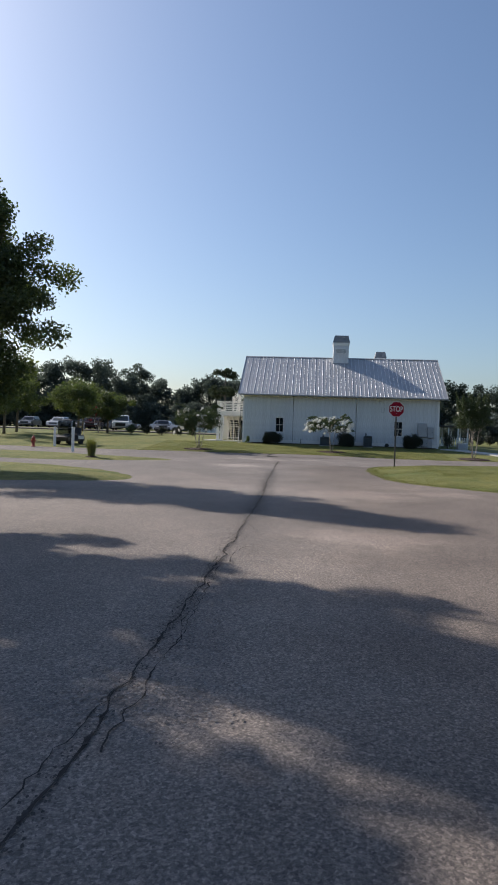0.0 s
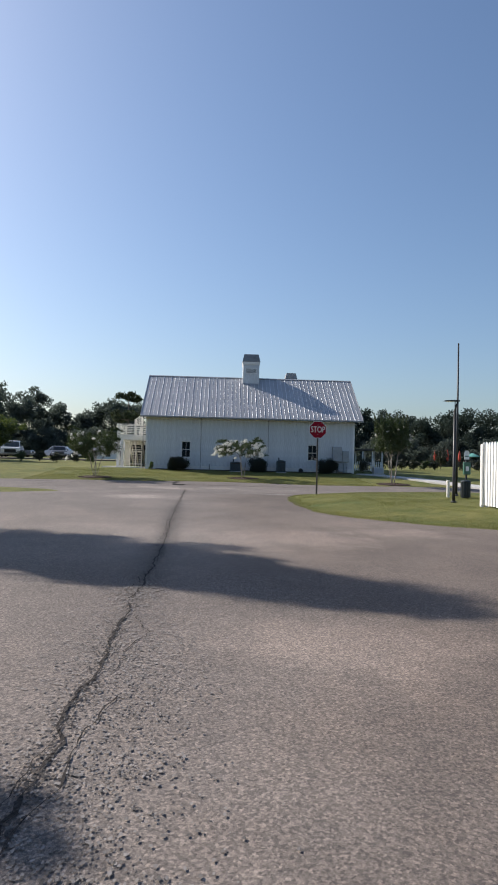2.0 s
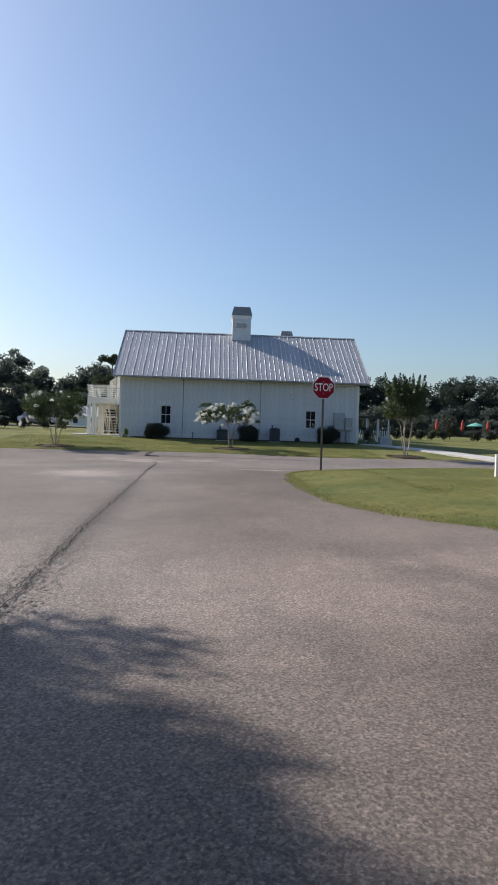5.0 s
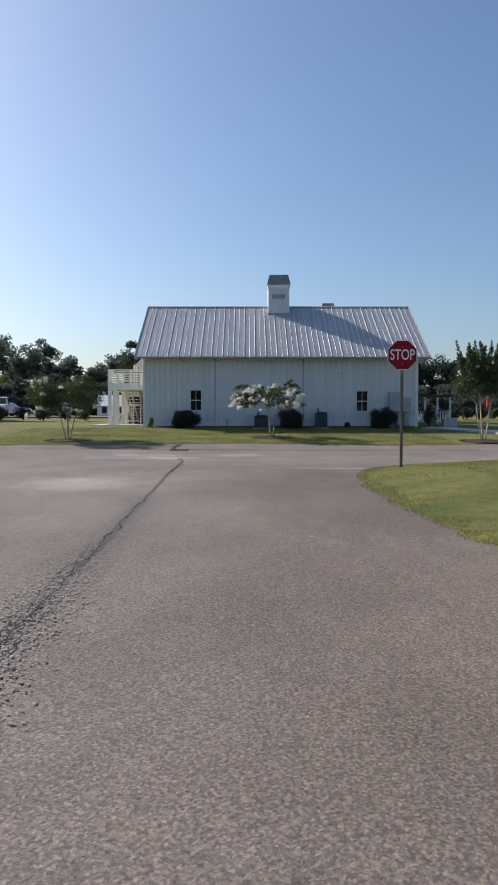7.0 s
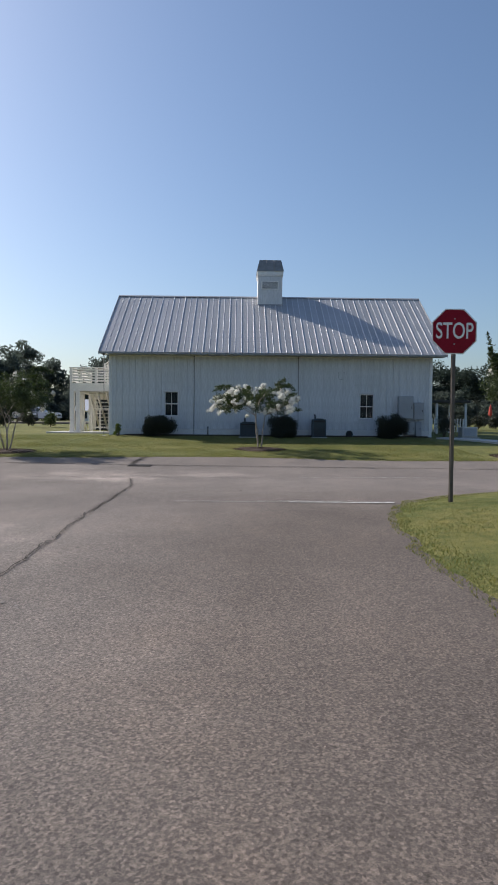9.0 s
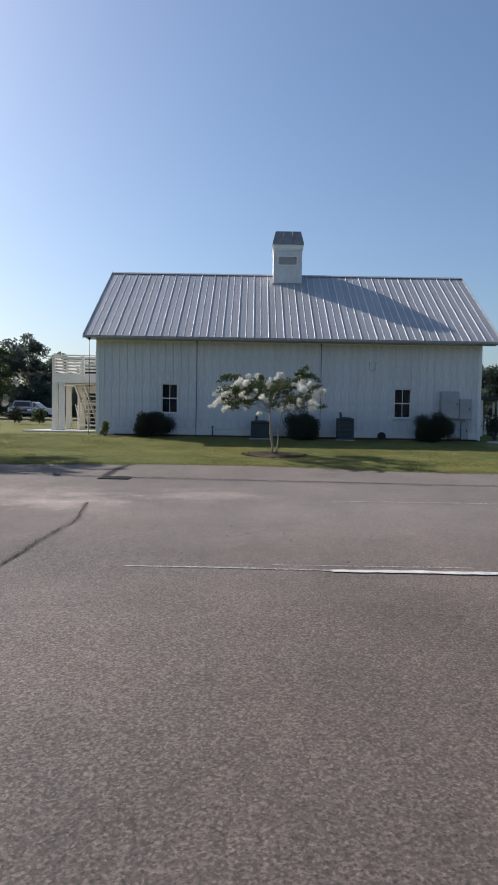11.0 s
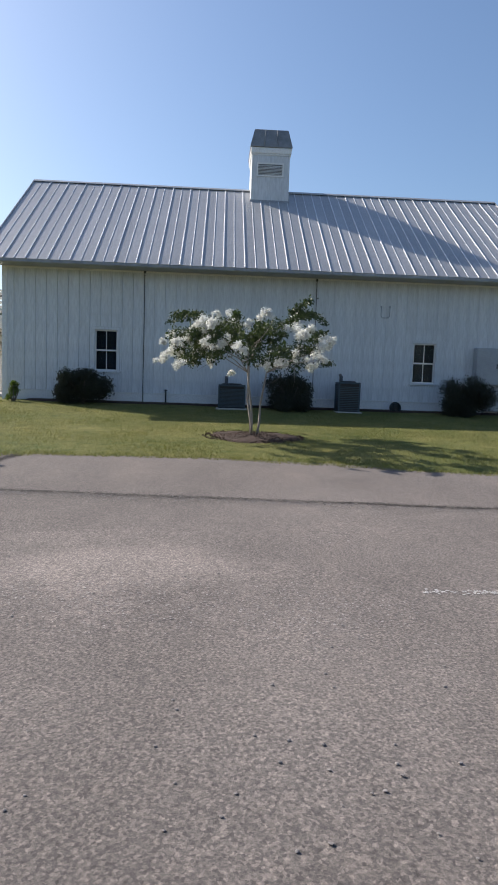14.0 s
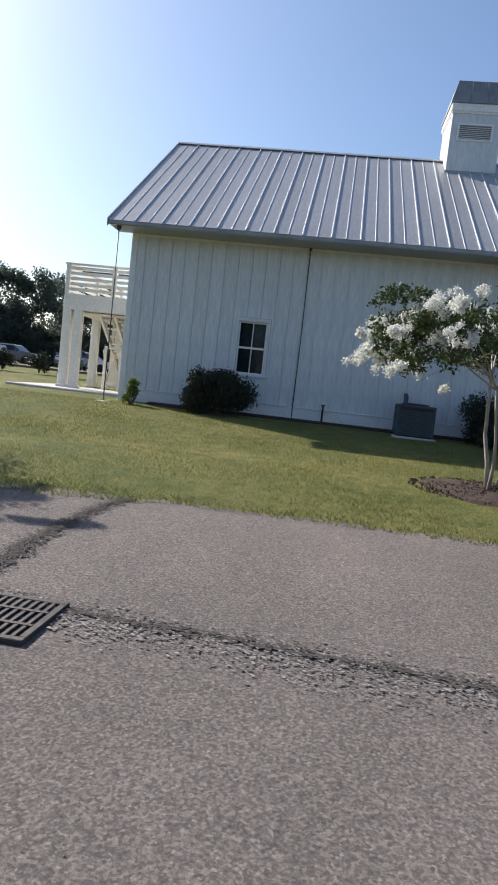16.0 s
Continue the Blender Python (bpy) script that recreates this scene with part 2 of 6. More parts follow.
def make_grass(name, dry, green, dark):
    m, t, n, l, b = material(name)
    big = tex(n, l, "noise", 0.45, 5, 0.65)
    mid = tex(n, l, "noise", 4.0, 5, 0.7)
    fine = tex(n, l, "noise", 70.0, 3, 0.7)
    r = ramp(n, [(0.32, green), (0.5, tuple((a + c) / 2 for a, c in zip(green, dry))), (0.7, dry)])
    l.new(big.outputs[0], r.inputs[0])
    r2 = ramp(n, [(0.3, (0.55, 0.66, 0.55)), (0.5, (0.95, 0.97, 0.95)), (0.72, (1.35, 1.25, 1.2))])
    l.new(mid.outputs[0], r2.inputs[0])
    c = mixc(n, l, 1.0, r.outputs[0], r2.outputs[0], "MULTIPLY")
    r3 = ramp(n, [(0.3, (0, 0, 0)), (0.55, (1, 1, 1))])
    l.new(fine.outputs[0], r3.inputs[0])
    c = mixc(n, l, r3.outputs[0], dark, c)
    l.new(c, b.inputs["Base Color"])
    b.inputs["Roughness"].default_value = 0.9
    b.inputs["Specular IOR Level"].default_value = 0.15
    bp = n.new("ShaderNodeBump")
    bp.inputs["Strength"].default_value = 0.9
    bp.inputs["Distance"].default_value = 0.03
    l.new(fine.outputs[0], bp.inputs["Height"])
    l.new(bp.outputs[0], b.inputs["Normal"])
    return m


def make_glass(name, tint=(0.60, 0.68, 0.74)):
    m, t, n, l, b = material(name)
    b.inputs["Base Color"].default_value = (*tint, 1)
    b.inputs["Roughness"].default_value = 0.04
    b.inputs["Transmission Weight"].default_value = 1.0
    b.inputs["IOR"].default_value = 1.33
    return m


ASPHALT = make_asphalt()
GRASS = make_grass("lawn_grass", (0.28, 0.248, 0.088), (0.115, 0.142, 0.042), (0.045, 0.056, 0.020))
BLADE = leafy("grass_blade", (0.10, 0.130, 0.036), (0.27, 0.245, 0.088), 0.3, 0.7, (1.1, 1.15, 0.7))
WHITE_BOARD = plain("white_painted_board", (0.60, 0.615, 0.63), (0.70, 0.71, 0.72), 1.3, 26, 0.55, 0, 0.12, (1, 1, 0.15), 0.006, 0.05)
WHITE_TRIM = plain("white_trim_paint", (0.74, 0.74, 0.72), (0.83, 0.82, 0.80), 2.0, 30, 0.5, 0, 0.08)
CREAM = plain("cream_porch_paint", (0.76, 0.73, 0.66), (0.83, 0.80, 0.74), 2.0, 30, 0.5, 0, 0.08)
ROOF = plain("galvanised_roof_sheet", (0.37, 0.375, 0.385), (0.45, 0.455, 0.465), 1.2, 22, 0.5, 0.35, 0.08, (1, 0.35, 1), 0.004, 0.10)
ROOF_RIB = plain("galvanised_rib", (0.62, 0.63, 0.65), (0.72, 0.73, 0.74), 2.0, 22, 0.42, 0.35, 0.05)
FLASHING = plain("grey_flashing", (0.26, 0.27, 0.29), (0.36, 0.37, 0.39), 3, 25, 0.5, 0.4, 0.08)
CAP_METAL = plain("weathered_cap_metal", (0.20, 0.205, 0.215), (0.30, 0.305, 0.31), 3, 30, 0.55, 0.4, 0.1)
# Near-black for unlit interiors and openings: the shade is in the colour.
DARK = plain("unlit_dark", (0.022, 0.026, 0.032), (0.040, 0.046, 0.055), 2, 20, 0.9, 0, 0.0)
GLASS = make_glass("window_glass")
PANE_BACK = plain("blue_grey_pane_back", (0.025, 0.031, 0.040), (0.048, 0.057, 0.070), 6, 40, 0.8, 0, 0.1, (1, 1, 0.2))
CAR_GLASS = make_glass("car_glass", (0.12, 0.14, 0.15))
PIPE = plain("dark_conduit", (0.06, 0.06, 0.065), (0.10, 0.10, 0.10), 4, 30, 0.5, 0.3, 0.0)
CONCRETE = plain("concrete", (0.42, 0.41, 0.39), (0.56, 0.54, 0.50), 1.0, 60, 0.85, 0, 0.2)
PAINT_LINE = plain("worn_road_paint", (0.34, 0.33, 0.315), (0.68, 0.67, 0.65), 5.0, 55, 0.75, 0, 0.2)
CRACK = plain("open_crack", (0.028, 0.025, 0.024), (0.07, 0.062, 0.058), 6, 60, 0.95, 0, 0.5, None, 0.01, 0, 0.1)
SEAM = plain("dark_seam", (0.060, 0.055, 0.052), (0.10, 0.09, 0.085), 5, 70, 0.95, 0, 0.5, None, 0.01, 0, 0.1)
AGGREGATE = leafy("bared_aggregate", (0.075, 0.068, 0.064), (0.29, 0.265, 0.25), 0.0, 0.9)
PALE_STONE = leafy("pale_aggregate", (0.15, 0.137, 0.13), (0.40, 0.37, 0.35), 0.0, 0.9)
IRON = plain("cast_iron", (0.055, 0.05, 0.047), (0.11, 0.095, 0.085), 8, 60, 0.6, 0.6, 0.2)
MULCH = plain("bark_mulch", (0.030, 0.018, 0.013), (0.085, 0.050, 0.036), 9, 50, 0.95, 0, 0.6, None, 0.03)
MULCH_CHIP = leafy("bark_chip", (0.035, 0.022, 0.018), (0.13, 0.08, 0.06), 0.0, 0.9)
BARK = plain("grey_bark", (0.10, 0.080, 0.062), (0.19, 0.155, 0.125), 5, 45, 0.9, 0, 0.5, (1, 1, 0.3), 0.01)
MYRTLE_BARK = plain("smooth_myrtle_bark", (0.24, 0.20, 0.165), (0.44, 0.38, 0.32), 5, 30, 0.7, 0, 0.2, (1, 1, 0.3))
MYRTLE_LEAF = leafy("myrtle_leaf", (0.022, 0.040, 0.016), (0.066, 0.092, 0.032), 0.25)
PETAL = leafy("white_petal", (0.72, 0.72, 0.68), (0.86, 0.86, 0.84), 0.3, 0.7, (1, 1, 0.95))
RED_PETAL = leafy("red_petal", (0.30, 0.04, 0.06), (0.45, 0.09, 0.10), 0.3, 0.7, (1, 1, 1))
OAK_LEAF = leafy("oak_leaf", (0.042, 0.064, 0.028), (0.105, 0.130, 0.058), 0.45)
# Paler and bluer than near leaves: distance haze is put into the colour.
HAZED_WOOD_LEAF = leafy("far_hazed_leaf", (0.088, 0.106, 0.096), (0.112, 0.128, 0.114), 0.55, 0.95, (1.0, 1.08, 1.0), 0.1)
# Darker copy for the right-hand woods, whose shaded side is painted in.
SHADED_WOOD_LEAF = leafy("far_shaded_leaf", (0.040, 0.056, 0.050), (0.064, 0.080, 0.068), 0.35, 0.95, (1.0, 1.08, 0.95), 0.1)
PINE_LEAF = leafy("pine_needle", (0.035, 0.050, 0.03), (0.085, 0.10, 0.055), 0.2, 0.9, (1.1, 1.15, 0.8))
SHRUB_LEAF = leafy("dark_shrub_leaf", (0.014, 0.020, 0.013), (0.045, 0.050, 0.030), 0.15, 0.5)
BRIGHT_LEAF = leafy("bright_shrub_leaf", (0.06, 0.10, 0.02), (0.15, 0.20, 0.05), 0.35)
REED_LEAF = leafy("reed_blade", (0.08, 0.10, 0.035), (0.20, 0.20, 0.08), 0.3)
SIGN_RED = plain("sign_red_sheet", (0.24, 0.004, 0.018), (0.29, 0.006, 0.024), 3, 40, 0.5, 0, 0.02, None, 0.01, 0.0, 0.15)
SIGN_WHITE = plain("sign_white_sheet", (0.78, 0.78, 0.78), (0.84, 0.84, 0.84), 3, 40, 0.45, 0, 0.0)
SIGN_BACK = plain("bare_aluminium", (0.42, 0.42, 0.43), (0.52, 0.52, 0.53), 3, 40, 0.45, 0.8, 0.05)
POST_STEEL = plain("weathered_brown_steel", (0.085, 0.075, 0.066), (0.15, 0.130, 0.115), 5, 40, 0.6, 0.4, 0.1)
BLACK = plain("black_powder_coat", (0.012, 0.012, 0.013), (0.03, 0.03, 0.03), 3, 40, 0.45, 0.1, 0.03)
GREY_POLE = plain("grey_pole", (0.028, 0.030, 0.034), (0.05, 0.052, 0.056), 3, 30, 0.5, 0.4, 0.05)
AC_PAINT = plain("unit_dark_paint", (0.040, 0.064, 0.082), (0.066, 0.094, 0.115), 3, 40, 0.5, 0.2, 0.05)
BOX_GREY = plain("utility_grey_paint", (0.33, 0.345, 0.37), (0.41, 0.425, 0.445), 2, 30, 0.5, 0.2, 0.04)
BIN_GREEN = plain("bin_dark_green", (0.016, 0.024, 0.028), (0.030, 0.042, 0.048), 3, 40, 0.5, 0, 0.04)
GREEN_PLATE = plain("green_plate", (0.05, 0.14, 0.10), (0.08, 0.20, 0.14), 3, 40, 0.5, 0, 0.02)
HYDRANT_RED = plain("hydrant_red", (0.28, 0.035, 0.02), (0.38, 0.06, 0.035), 4, 40, 0.5, 0, 0.05)
RUBBER = plain("tyre_rubber", (0.012, 0.012, 0.012), (0.028, 0.028, 0.027), 6, 40, 0.85, 0, 0.1)
RIM = plain("alloy_rim", (0.40, 0.40, 0.41), (0.55, 0.55, 0.56), 4, 40, 0.35, 0.8, 0.0)
CAR_WHITE = plain("white_car_paint", (0.70, 0.71, 0.72), (0.78, 0.78, 0.79), 2, 30, 0.25, 0, 0.0)
CAR_DARK = plain("dark_red_car_paint", (0.045, 0.018, 0.022), (0.075, 0.03, 0.032), 2, 30, 0.25, 0.2, 0.0)
CAR_GREY = plain("grey_car_paint", (0.20, 0.21, 0.22), (0.30, 0.31, 0.32), 2, 30, 0.25, 0.5, 0.0)
TEAL = plain("teal_canvas", (0.10, 0.32, 0.28), (0.15, 0.40, 0.34), 3, 40, 0.8, 0, 0.05)
RED_CANVAS = plain("red_canvas", (0.42, 0.045, 0.035), (0.52, 0.08, 0.05), 3, 40, 0.8, 0, 0.05)
SEAT_VINYL = plain("navy_vinyl", (0.02, 0.025, 0.045), (0.04, 0.05, 0.075), 3, 40, 0.5, 0, 0.05)


# ---- ground ----
from mathutils import geometry


def smooth_outline(pts, step=0.35, wobble=0.05, seed=1):
    """A closed outline through the points, rounded, with an uneven edge."""
    rng = np.random.default_rng(seed)
    n = len(pts)
    out = []
    for i in range(n):
        p0, p1, p2, p3 = (np.array(pts[(i + k) % n], float) for k in (-1, 0, 1, 2))
        m = max(2, int(min(np.linalg.norm(p2 - p1) / step, 60)))
        for k in range(m):
            u = k / m
            q = 0.5 * ((2 * p1) + (p2 - p0) * u + (2 * p0 - 5 * p1 + 4 * p2 - p3) * u * u + (3 * p1 - p0 - 3 * p2 + p3) * u ** 3)
            out.append(q + rng.normal(0, wobble, 2))
    return out


def inside(poly, x, y):
    """Which of the points x, y lie inside the outline."""
    hit = np.zeros(len(x), bool)
    px, py = poly[:, 0], poly[:, 1]
    j = len(poly) - 1
    for i in range(len(poly)):
        c = ((py[i] > y) != (py[j] > y)) & (x < (px[j] - px[i]) * (y - py[i]) / (py[j] - py[i] + 1e-12) + px[i])
        hit ^= c
        j = i
    return hit


def edge_distance(poly, x, y):
    d = np.full(len(x), 1e9)
    for i in range(0, len(poly)):
        a, b = poly[i - 1], poly[i]
        ab = b - a
        t = np.clip(((x - a[0]) * ab[0] + (y - a[1]) * ab[1]) / (ab @ ab + 1e-9), 0, 1)
        d = np.minimum(d, np.hypot(x - a[0] - t * ab[0], y - a[1] - t * ab[1]))
    return d


def lawn(name, pts, label, rise=0.05, cell=0.7, step=0.35, seed=1, wobble=0.05, bank=1.5):
    out = smooth_outline(pts, step, wobble, seed)
    poly = np.array(out)
    (x0, y0), (x1, y1) = poly.min(0), poly.max(0)
    rng = np.random.default_rng(seed)
    gx, gy = np.meshgrid(np.arange(x0, x1, cell), np.arange(y0, y1, cell))
    gx = gx.ravel() + rng.uniform(-.2, .2, gx.size) * cell
    gy = gy.ravel() + rng.uniform(-.2, .2, gy.size) * cell
    ok = inside(poly, gx, gy)
    gx, gy = gx[ok], gy[ok]
    d = edge_distance(poly, gx, gy)
    gx, gy, d = gx[d > cell * 0.3], gy[d > cell * 0.3], d[d > cell * 0.3]
    verts = [Vector(p) for p in out] + [Vector((a, b)) for a, b in zip(gx, gy)]
    n = len(out)
    res = geometry.delaunay_2d_cdt(verts, [(i, (i + 1) % n) for i in range(n)], [], 1, 1e-4)
    v2, faces, orig = res[0], res[2], res[3]
    dist = edge_distance(poly, np.array([p.x for p in v2]), np.array([p.y for p in v2]))
    z = [gz(p.x, p.y) + (rise * min(1.0, dd / bank) + 0.02 * noise.noise((p.x * 0.7, p.y * 0.7, 0)) + 0.015 if dd > 0.02 else -0.02)
         for p, dd in zip(v2, dist)]
    me = bpy.data.meshes.new(name)
    me.from_pydata([(p.x, p.y, q) for p, q in zip(v2, z)], [], [tuple(f) for f in faces])
    me.polygons.foreach_set("use_smooth", [True] * len(me.polygons))
    me.materials.append(GRASS)
    me.update()
    ob = new(name, me)
    tagged(ob, label, "lawn", kind="structure")
    return poly, rise, bank


def lawn_z(l, x, y):
    d = edge_distance(l[0], np.atleast_1d(float(x)), np.atleast_1d(float(y)))[0]
    return gz(x, y) + l[1] * min(1.0, d / l[2]) + 0.015


def ground_sheet():
    """One sheet of ground out to the horizon."""
    xs = [-3000, -1200, -500, -200, -100] + list(range(-60, 61, 6)) + [100, 200, 500, 1200, 3000]
    ys = [-3000, -1200, -500, -200, -100] + list(range(-80, 41, 4)) + [60, 100, 200, 500, 1200, 3000]
    v = [(x, y, gz(x, y) - 0.09) for y in ys for x in xs]
    w = len(xs)
    f = [(j * w + i, j * w + i + 1, (j + 1) * w + i + 1, (j + 1) * w + i) for j in range(len(ys) - 1) for i in range(w - 1)]
    me = bpy.data.meshes.new("ground")
    me.from_pydata(v, [], f)
    me.materials.append(GRASS)
    tagged(new("ground", me), "mown grass ground running out to the trees", "ground", kind="structure")


def road_sheet():
    xs = np.arange(-34, 45.01, 1.0)
    ys = np.arange(-78, -3.9, 0.5)
    v = [(x, y, gz(x, y) + 0.006 * noise.noise((x * 0.5, y * 0.5, 3)) - (0.0 if y < -8 else 0.06 * (y + 8))) for y in ys for x in xs]
    w = len(xs)
    f = [(j * w + i, j * w + i + 1, (j + 1) * w + i + 1, (j + 1) * w + i) for j in range(len(ys) - 1) for i in range(w - 1)]
    me = bpy.data.meshes.new("road")
    me.from_pydata([tuple(map(float, p)) for p in v], [], f)
    me.polygons.foreach_set("use_smooth", [True] * len(me.polygons))
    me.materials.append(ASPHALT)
    tagged(new("road", me), "worn greyish asphalt road with coarse stones", "road", kind="structure")


ground_sheet()
road_sheet()
LAWN_HOUSE = lawn("lawn_house", [(-34, -10.2), (-20, -10.0), (-8, -9.9), (-3, -9.3), (1.2, -9.1), (5, -8.65), (8, -9.02), (10, -9.4), (12, -9.55), (17, -9.2), (20.5, -8.7),
                                 (19.4, -5.0), (18, -2.4), (17.2, 1.5), (18, 7.5), (10, 7.5), (0, 7.5), (-5, 7), (-18, 6.5), (-34, 6)],
                  "mown sunlit lawn in front of the white house", 0.04, 0.6, 0.3, 3)
LAWN_STOP = lawn("lawn_stop", [(8.35, -22.2), (8.75, -20.8), (9.6, -19.6), (11.4, -18.4), (14, -16.7), (18, -15.4), (26, -14.6), (40, -14),
                               (40, -36), (26, -35.5), (16, -35.0), (11.6, -34.6), (9.9, -33.0), (8.85, -31.6), (8.3, -29.6), (8.1, -27.4), (8.02, -25.4), (8.1, -23.8)],
                 "mown patchy lawn round the stop sign", 0.2, 0.6, 0.3, 5, 0.045, 2.5)
LAWN_ISLAND = lawn("lawn_island", [(0.8, -34.9), (-1.5, -36.7), (-5, -38.0), (-12, -39), (-20, -40), (-20, -30), (-12, -28.8), (-6, -28.2), (-2.5, -29.4), (0, -32.2)],
                   "mown lawn island under the young oak tree", 0.1, 0.7, 0.35, 7)
LAWN_FAR_ISLAND = lawn("lawn_far_island", [(-0.8, -21.4), (-4.5, -24.4), (-10, -25.4), (-22, -26.5), (-24, -14.5), (-11, -15.6), (-6, -17.6), (-2.6, -19.3)],
                       "mown lawn island with a reed clump", 0.06, 0.7, 0.35, 9)
LAWN_NEAR = lawn("lawn_near", [(0.7, -41.4), (-1.6, -42.8), (-2.6, -46), (-3.0, -52), (-4, -60), (-24, -62), (-24, -41), (-10, -40.6), (-3, -40.6)],
                 "shaded lawn strip beside the road", 0.08, 0.8, 0.35, 11)


def blades(name, l, n, box_, h, seed, label):
    """Upright grass blades over a stretch of a lawn."""
    rng = np.random.default_rng(seed)
    x = rng.uniform(box_[0], box_[1], n)
    y = rng.uniform(box_[2], box_[3], n)
    ok = inside(l[0], x, y)
    x, y = x[ok], y[ok]
    d = edge_distance(l[0], x, y)
    z = np.array([gz(a, b) for a, b in zip(x, y)]) + l[1] * np.minimum(1, d / l[2])
    m = len(x)
    hh = h * rng.uniform(0.5, 1.25, m)
    a = rng.uniform(0, 2 * np.pi, m)
    w = 0.006
    lean = rng.normal(0, 0.7, (m, 2)) * hh[:, None]
    v = np.empty((m, 3, 3))
    v[:, 0] = np.stack([x - w * np.cos(a), y - w * np.sin(a), z], 1)
    v[:, 1] = np.stack([x + w * np.cos(a), y + w * np.sin(a), z], 1)
    v[:, 2] = np.stack([x + lean[:, 0], y + lean[:, 1], z + hh], 1)
    me = bpy.data.meshes.new(name)
    me.from_pydata(v.reshape(-1, 3).tolist(), [], np.arange(m * 3).reshape(m, 3).tolist())
    me.materials.append(BLADE)
    tagged(new(name, me), label, "grass", kind="stuff")


blades("grass", LAWN_HOUSE, 230000, (-6, 15, -9.8, -0.6), 0.04, 21, "short mown grass blades on the house lawn")
blades("grass", LAWN_STOP, 150000, (7.9, 16, -35, -17.5), 0.030, 22, "short mown grass blades round the stop sign")


# ---- road surface details ----
def strip_line(name, pts, w0, w1, mat_, label, seed, jag=0.03, step=0.12, lift=0.006):
    """An uneven strip along a line on the road."""
    rng = np.random.default_rng(seed)
    pts = np.array(pts, float)
    dense = []
    for a, b in zip(pts, pts[1:]):
        m = max(2, int(np.linalg.norm(b - a) / step))
        dense += [a + (b - a) * k / m for k in range(m)]
    dense.append(pts[-1])
    dense = np.array(dense)
    off = np.cumsum(rng.normal(0, jag * 0.5, len(dense)))
    off -= np.convolve(np.pad(off, 10, mode="edge"), np.ones(21) / 21, "valid")
    d = np.gradient(dense, axis=0)
    d /= np.linalg.norm(d, axis=1)[:, None]
    nrm = np.stack([-d[:, 1], d[:, 0]], 1)
    c = dense + nrm * off[:, None]
    w = rng.uniform(w0, w1, len(c)) / 2
    v, f = [], []
    for p, q, h in zip(c, nrm, w):
        for s in (-1, 1):
            x, y = p + q * h * s * rng.uniform(0.7, 1.2)
            v.append((float(x), float(y), gz(x, y) + lift + 0.004))
    for i in range(len(c) - 1):
        f.append((2 * i, 2 * i + 2, 2 * i + 3, 2 * i + 1))
    me = bpy.data.meshes.new(name)
    me.from_pydata(v, [], f)
    me.materials.append(mat_)
    return tagged(new(name, me), label, "road", kind="structure")


def crumbs(name, pts, spread, n, size, mat_, label, seed, lift=0.011):
    """Many small ragged flakes strewn along a line."""
    rng = np.random.default_rng(seed)
    pts = np.array(pts, float)
    seg = np.linalg.norm(np.diff(pts, axis=0), axis=1)
    cum = np.concatenate([[0], np.cumsum(seg)])
    thick = np.convolve(rng.uniform(0, 1, 64), np.ones(3) / 3, "same")
    v, f = [], []
    for _ in range(n):
        s = rng.uniform(0, cum[-1])
        if rng.uniform() > 0.25 + thick[int(s / cum[-1] * 63)]:
            continue
        k = min(np.searchsorted(cum, s, "right") - 1, len(seg) - 1)
        p = pts[k] + (pts[k + 1] - pts[k]) * (s - cum[k]) / seg[k]
        d = (pts[k + 1] - pts[k]) / seg[k]
        p = p + np.array((-d[1], d[0])) * rng.normal(0, spread)
        m = rng.integers(4, 7)
        a0, r = rng.uniform(0, 6.28), size * rng.uniform(.3, 1.3)
        i0 = len(v)
        for j in range(m):
            a, q = a0 + 6.28 * j / m, r * rng.uniform(.5, 1.2)
            x, y = p + (d * math.cos(a) * 1.5 + np.array((-d[1], d[0])) * math.sin(a)) * q
            v.append((float(x), float(y), gz(x, y) + lift + rng.uniform(0, .003)))
        f.append(list(range(i0, i0 + m)))
    me = bpy.data.meshes.new(name)
    me.from_pydata(v, [], f)
    me.materials.append(mat_)
    tagged(new(name, me), label, "road", kind="stuff")


JOINT = [(4.85, -54), (4.83, -50.2), (4.84, -48.7), (4.84, -45.4), (4.78, -41), (4.7, -37.8), (4.59, -35.8), (4.43, -33), (4.25, -28), (4.18, -25.7), (4.05, -21.9), (3.95, -17.5), (3.6, -15.6)]
OVERLAY = [(-12, -10.9), (-4, -10.8), (1.7, -11.15), (3.6, -11.45), (6.2, -11.6), (10.3, -11.9), (16, -12.2), (26, -12.4)]
crumbs("crack_crumbs", JOINT, 0.035, 9000, 0.008, SEAM, "broken dark edges along the asphalt crack", 301)
crumbs("seam_crumbs", OVERLAY, 0.05, 14000, 0.010, SEAM, "ragged dark edge of the asphalt overlay", 302)
crumbs("loose_stones", [(4.86, -49.5), (4.95, -46.5), (5.0, -44.0), (4.85, -42.5)], 0.26, 13000, 0.0075, AGGREGATE, "coarse bared stones beside the asphalt crack", 306, 0.0075)
crumbs("loose_stones", [(4.82, -42.5), (4.6, -36), (4.4, -32), (4.22, -26.5)], 0.15, 26000, 0.0095, AGGREGATE, "coarse bared stones beside the asphalt crack", 307, 0.0075)
crumbs("loose_stones", [(-1.0, -11.0), (1.7, -11.25), (3.6, -11.55), (6.2, -11.7), (10.3, -12.0)], 0.13, 16000, 0.008, AGGREGATE, "coarse bared stones along the asphalt seam", 308, 0.0075)
crumbs("loose_stones", [(1.0, -15.3), (3.4, -15.0), (7.6, -15.3)], 0.30, 9000, 0.0055, PALE_STONE, "pale bared stones on the worn asphalt", 309, 0.004)
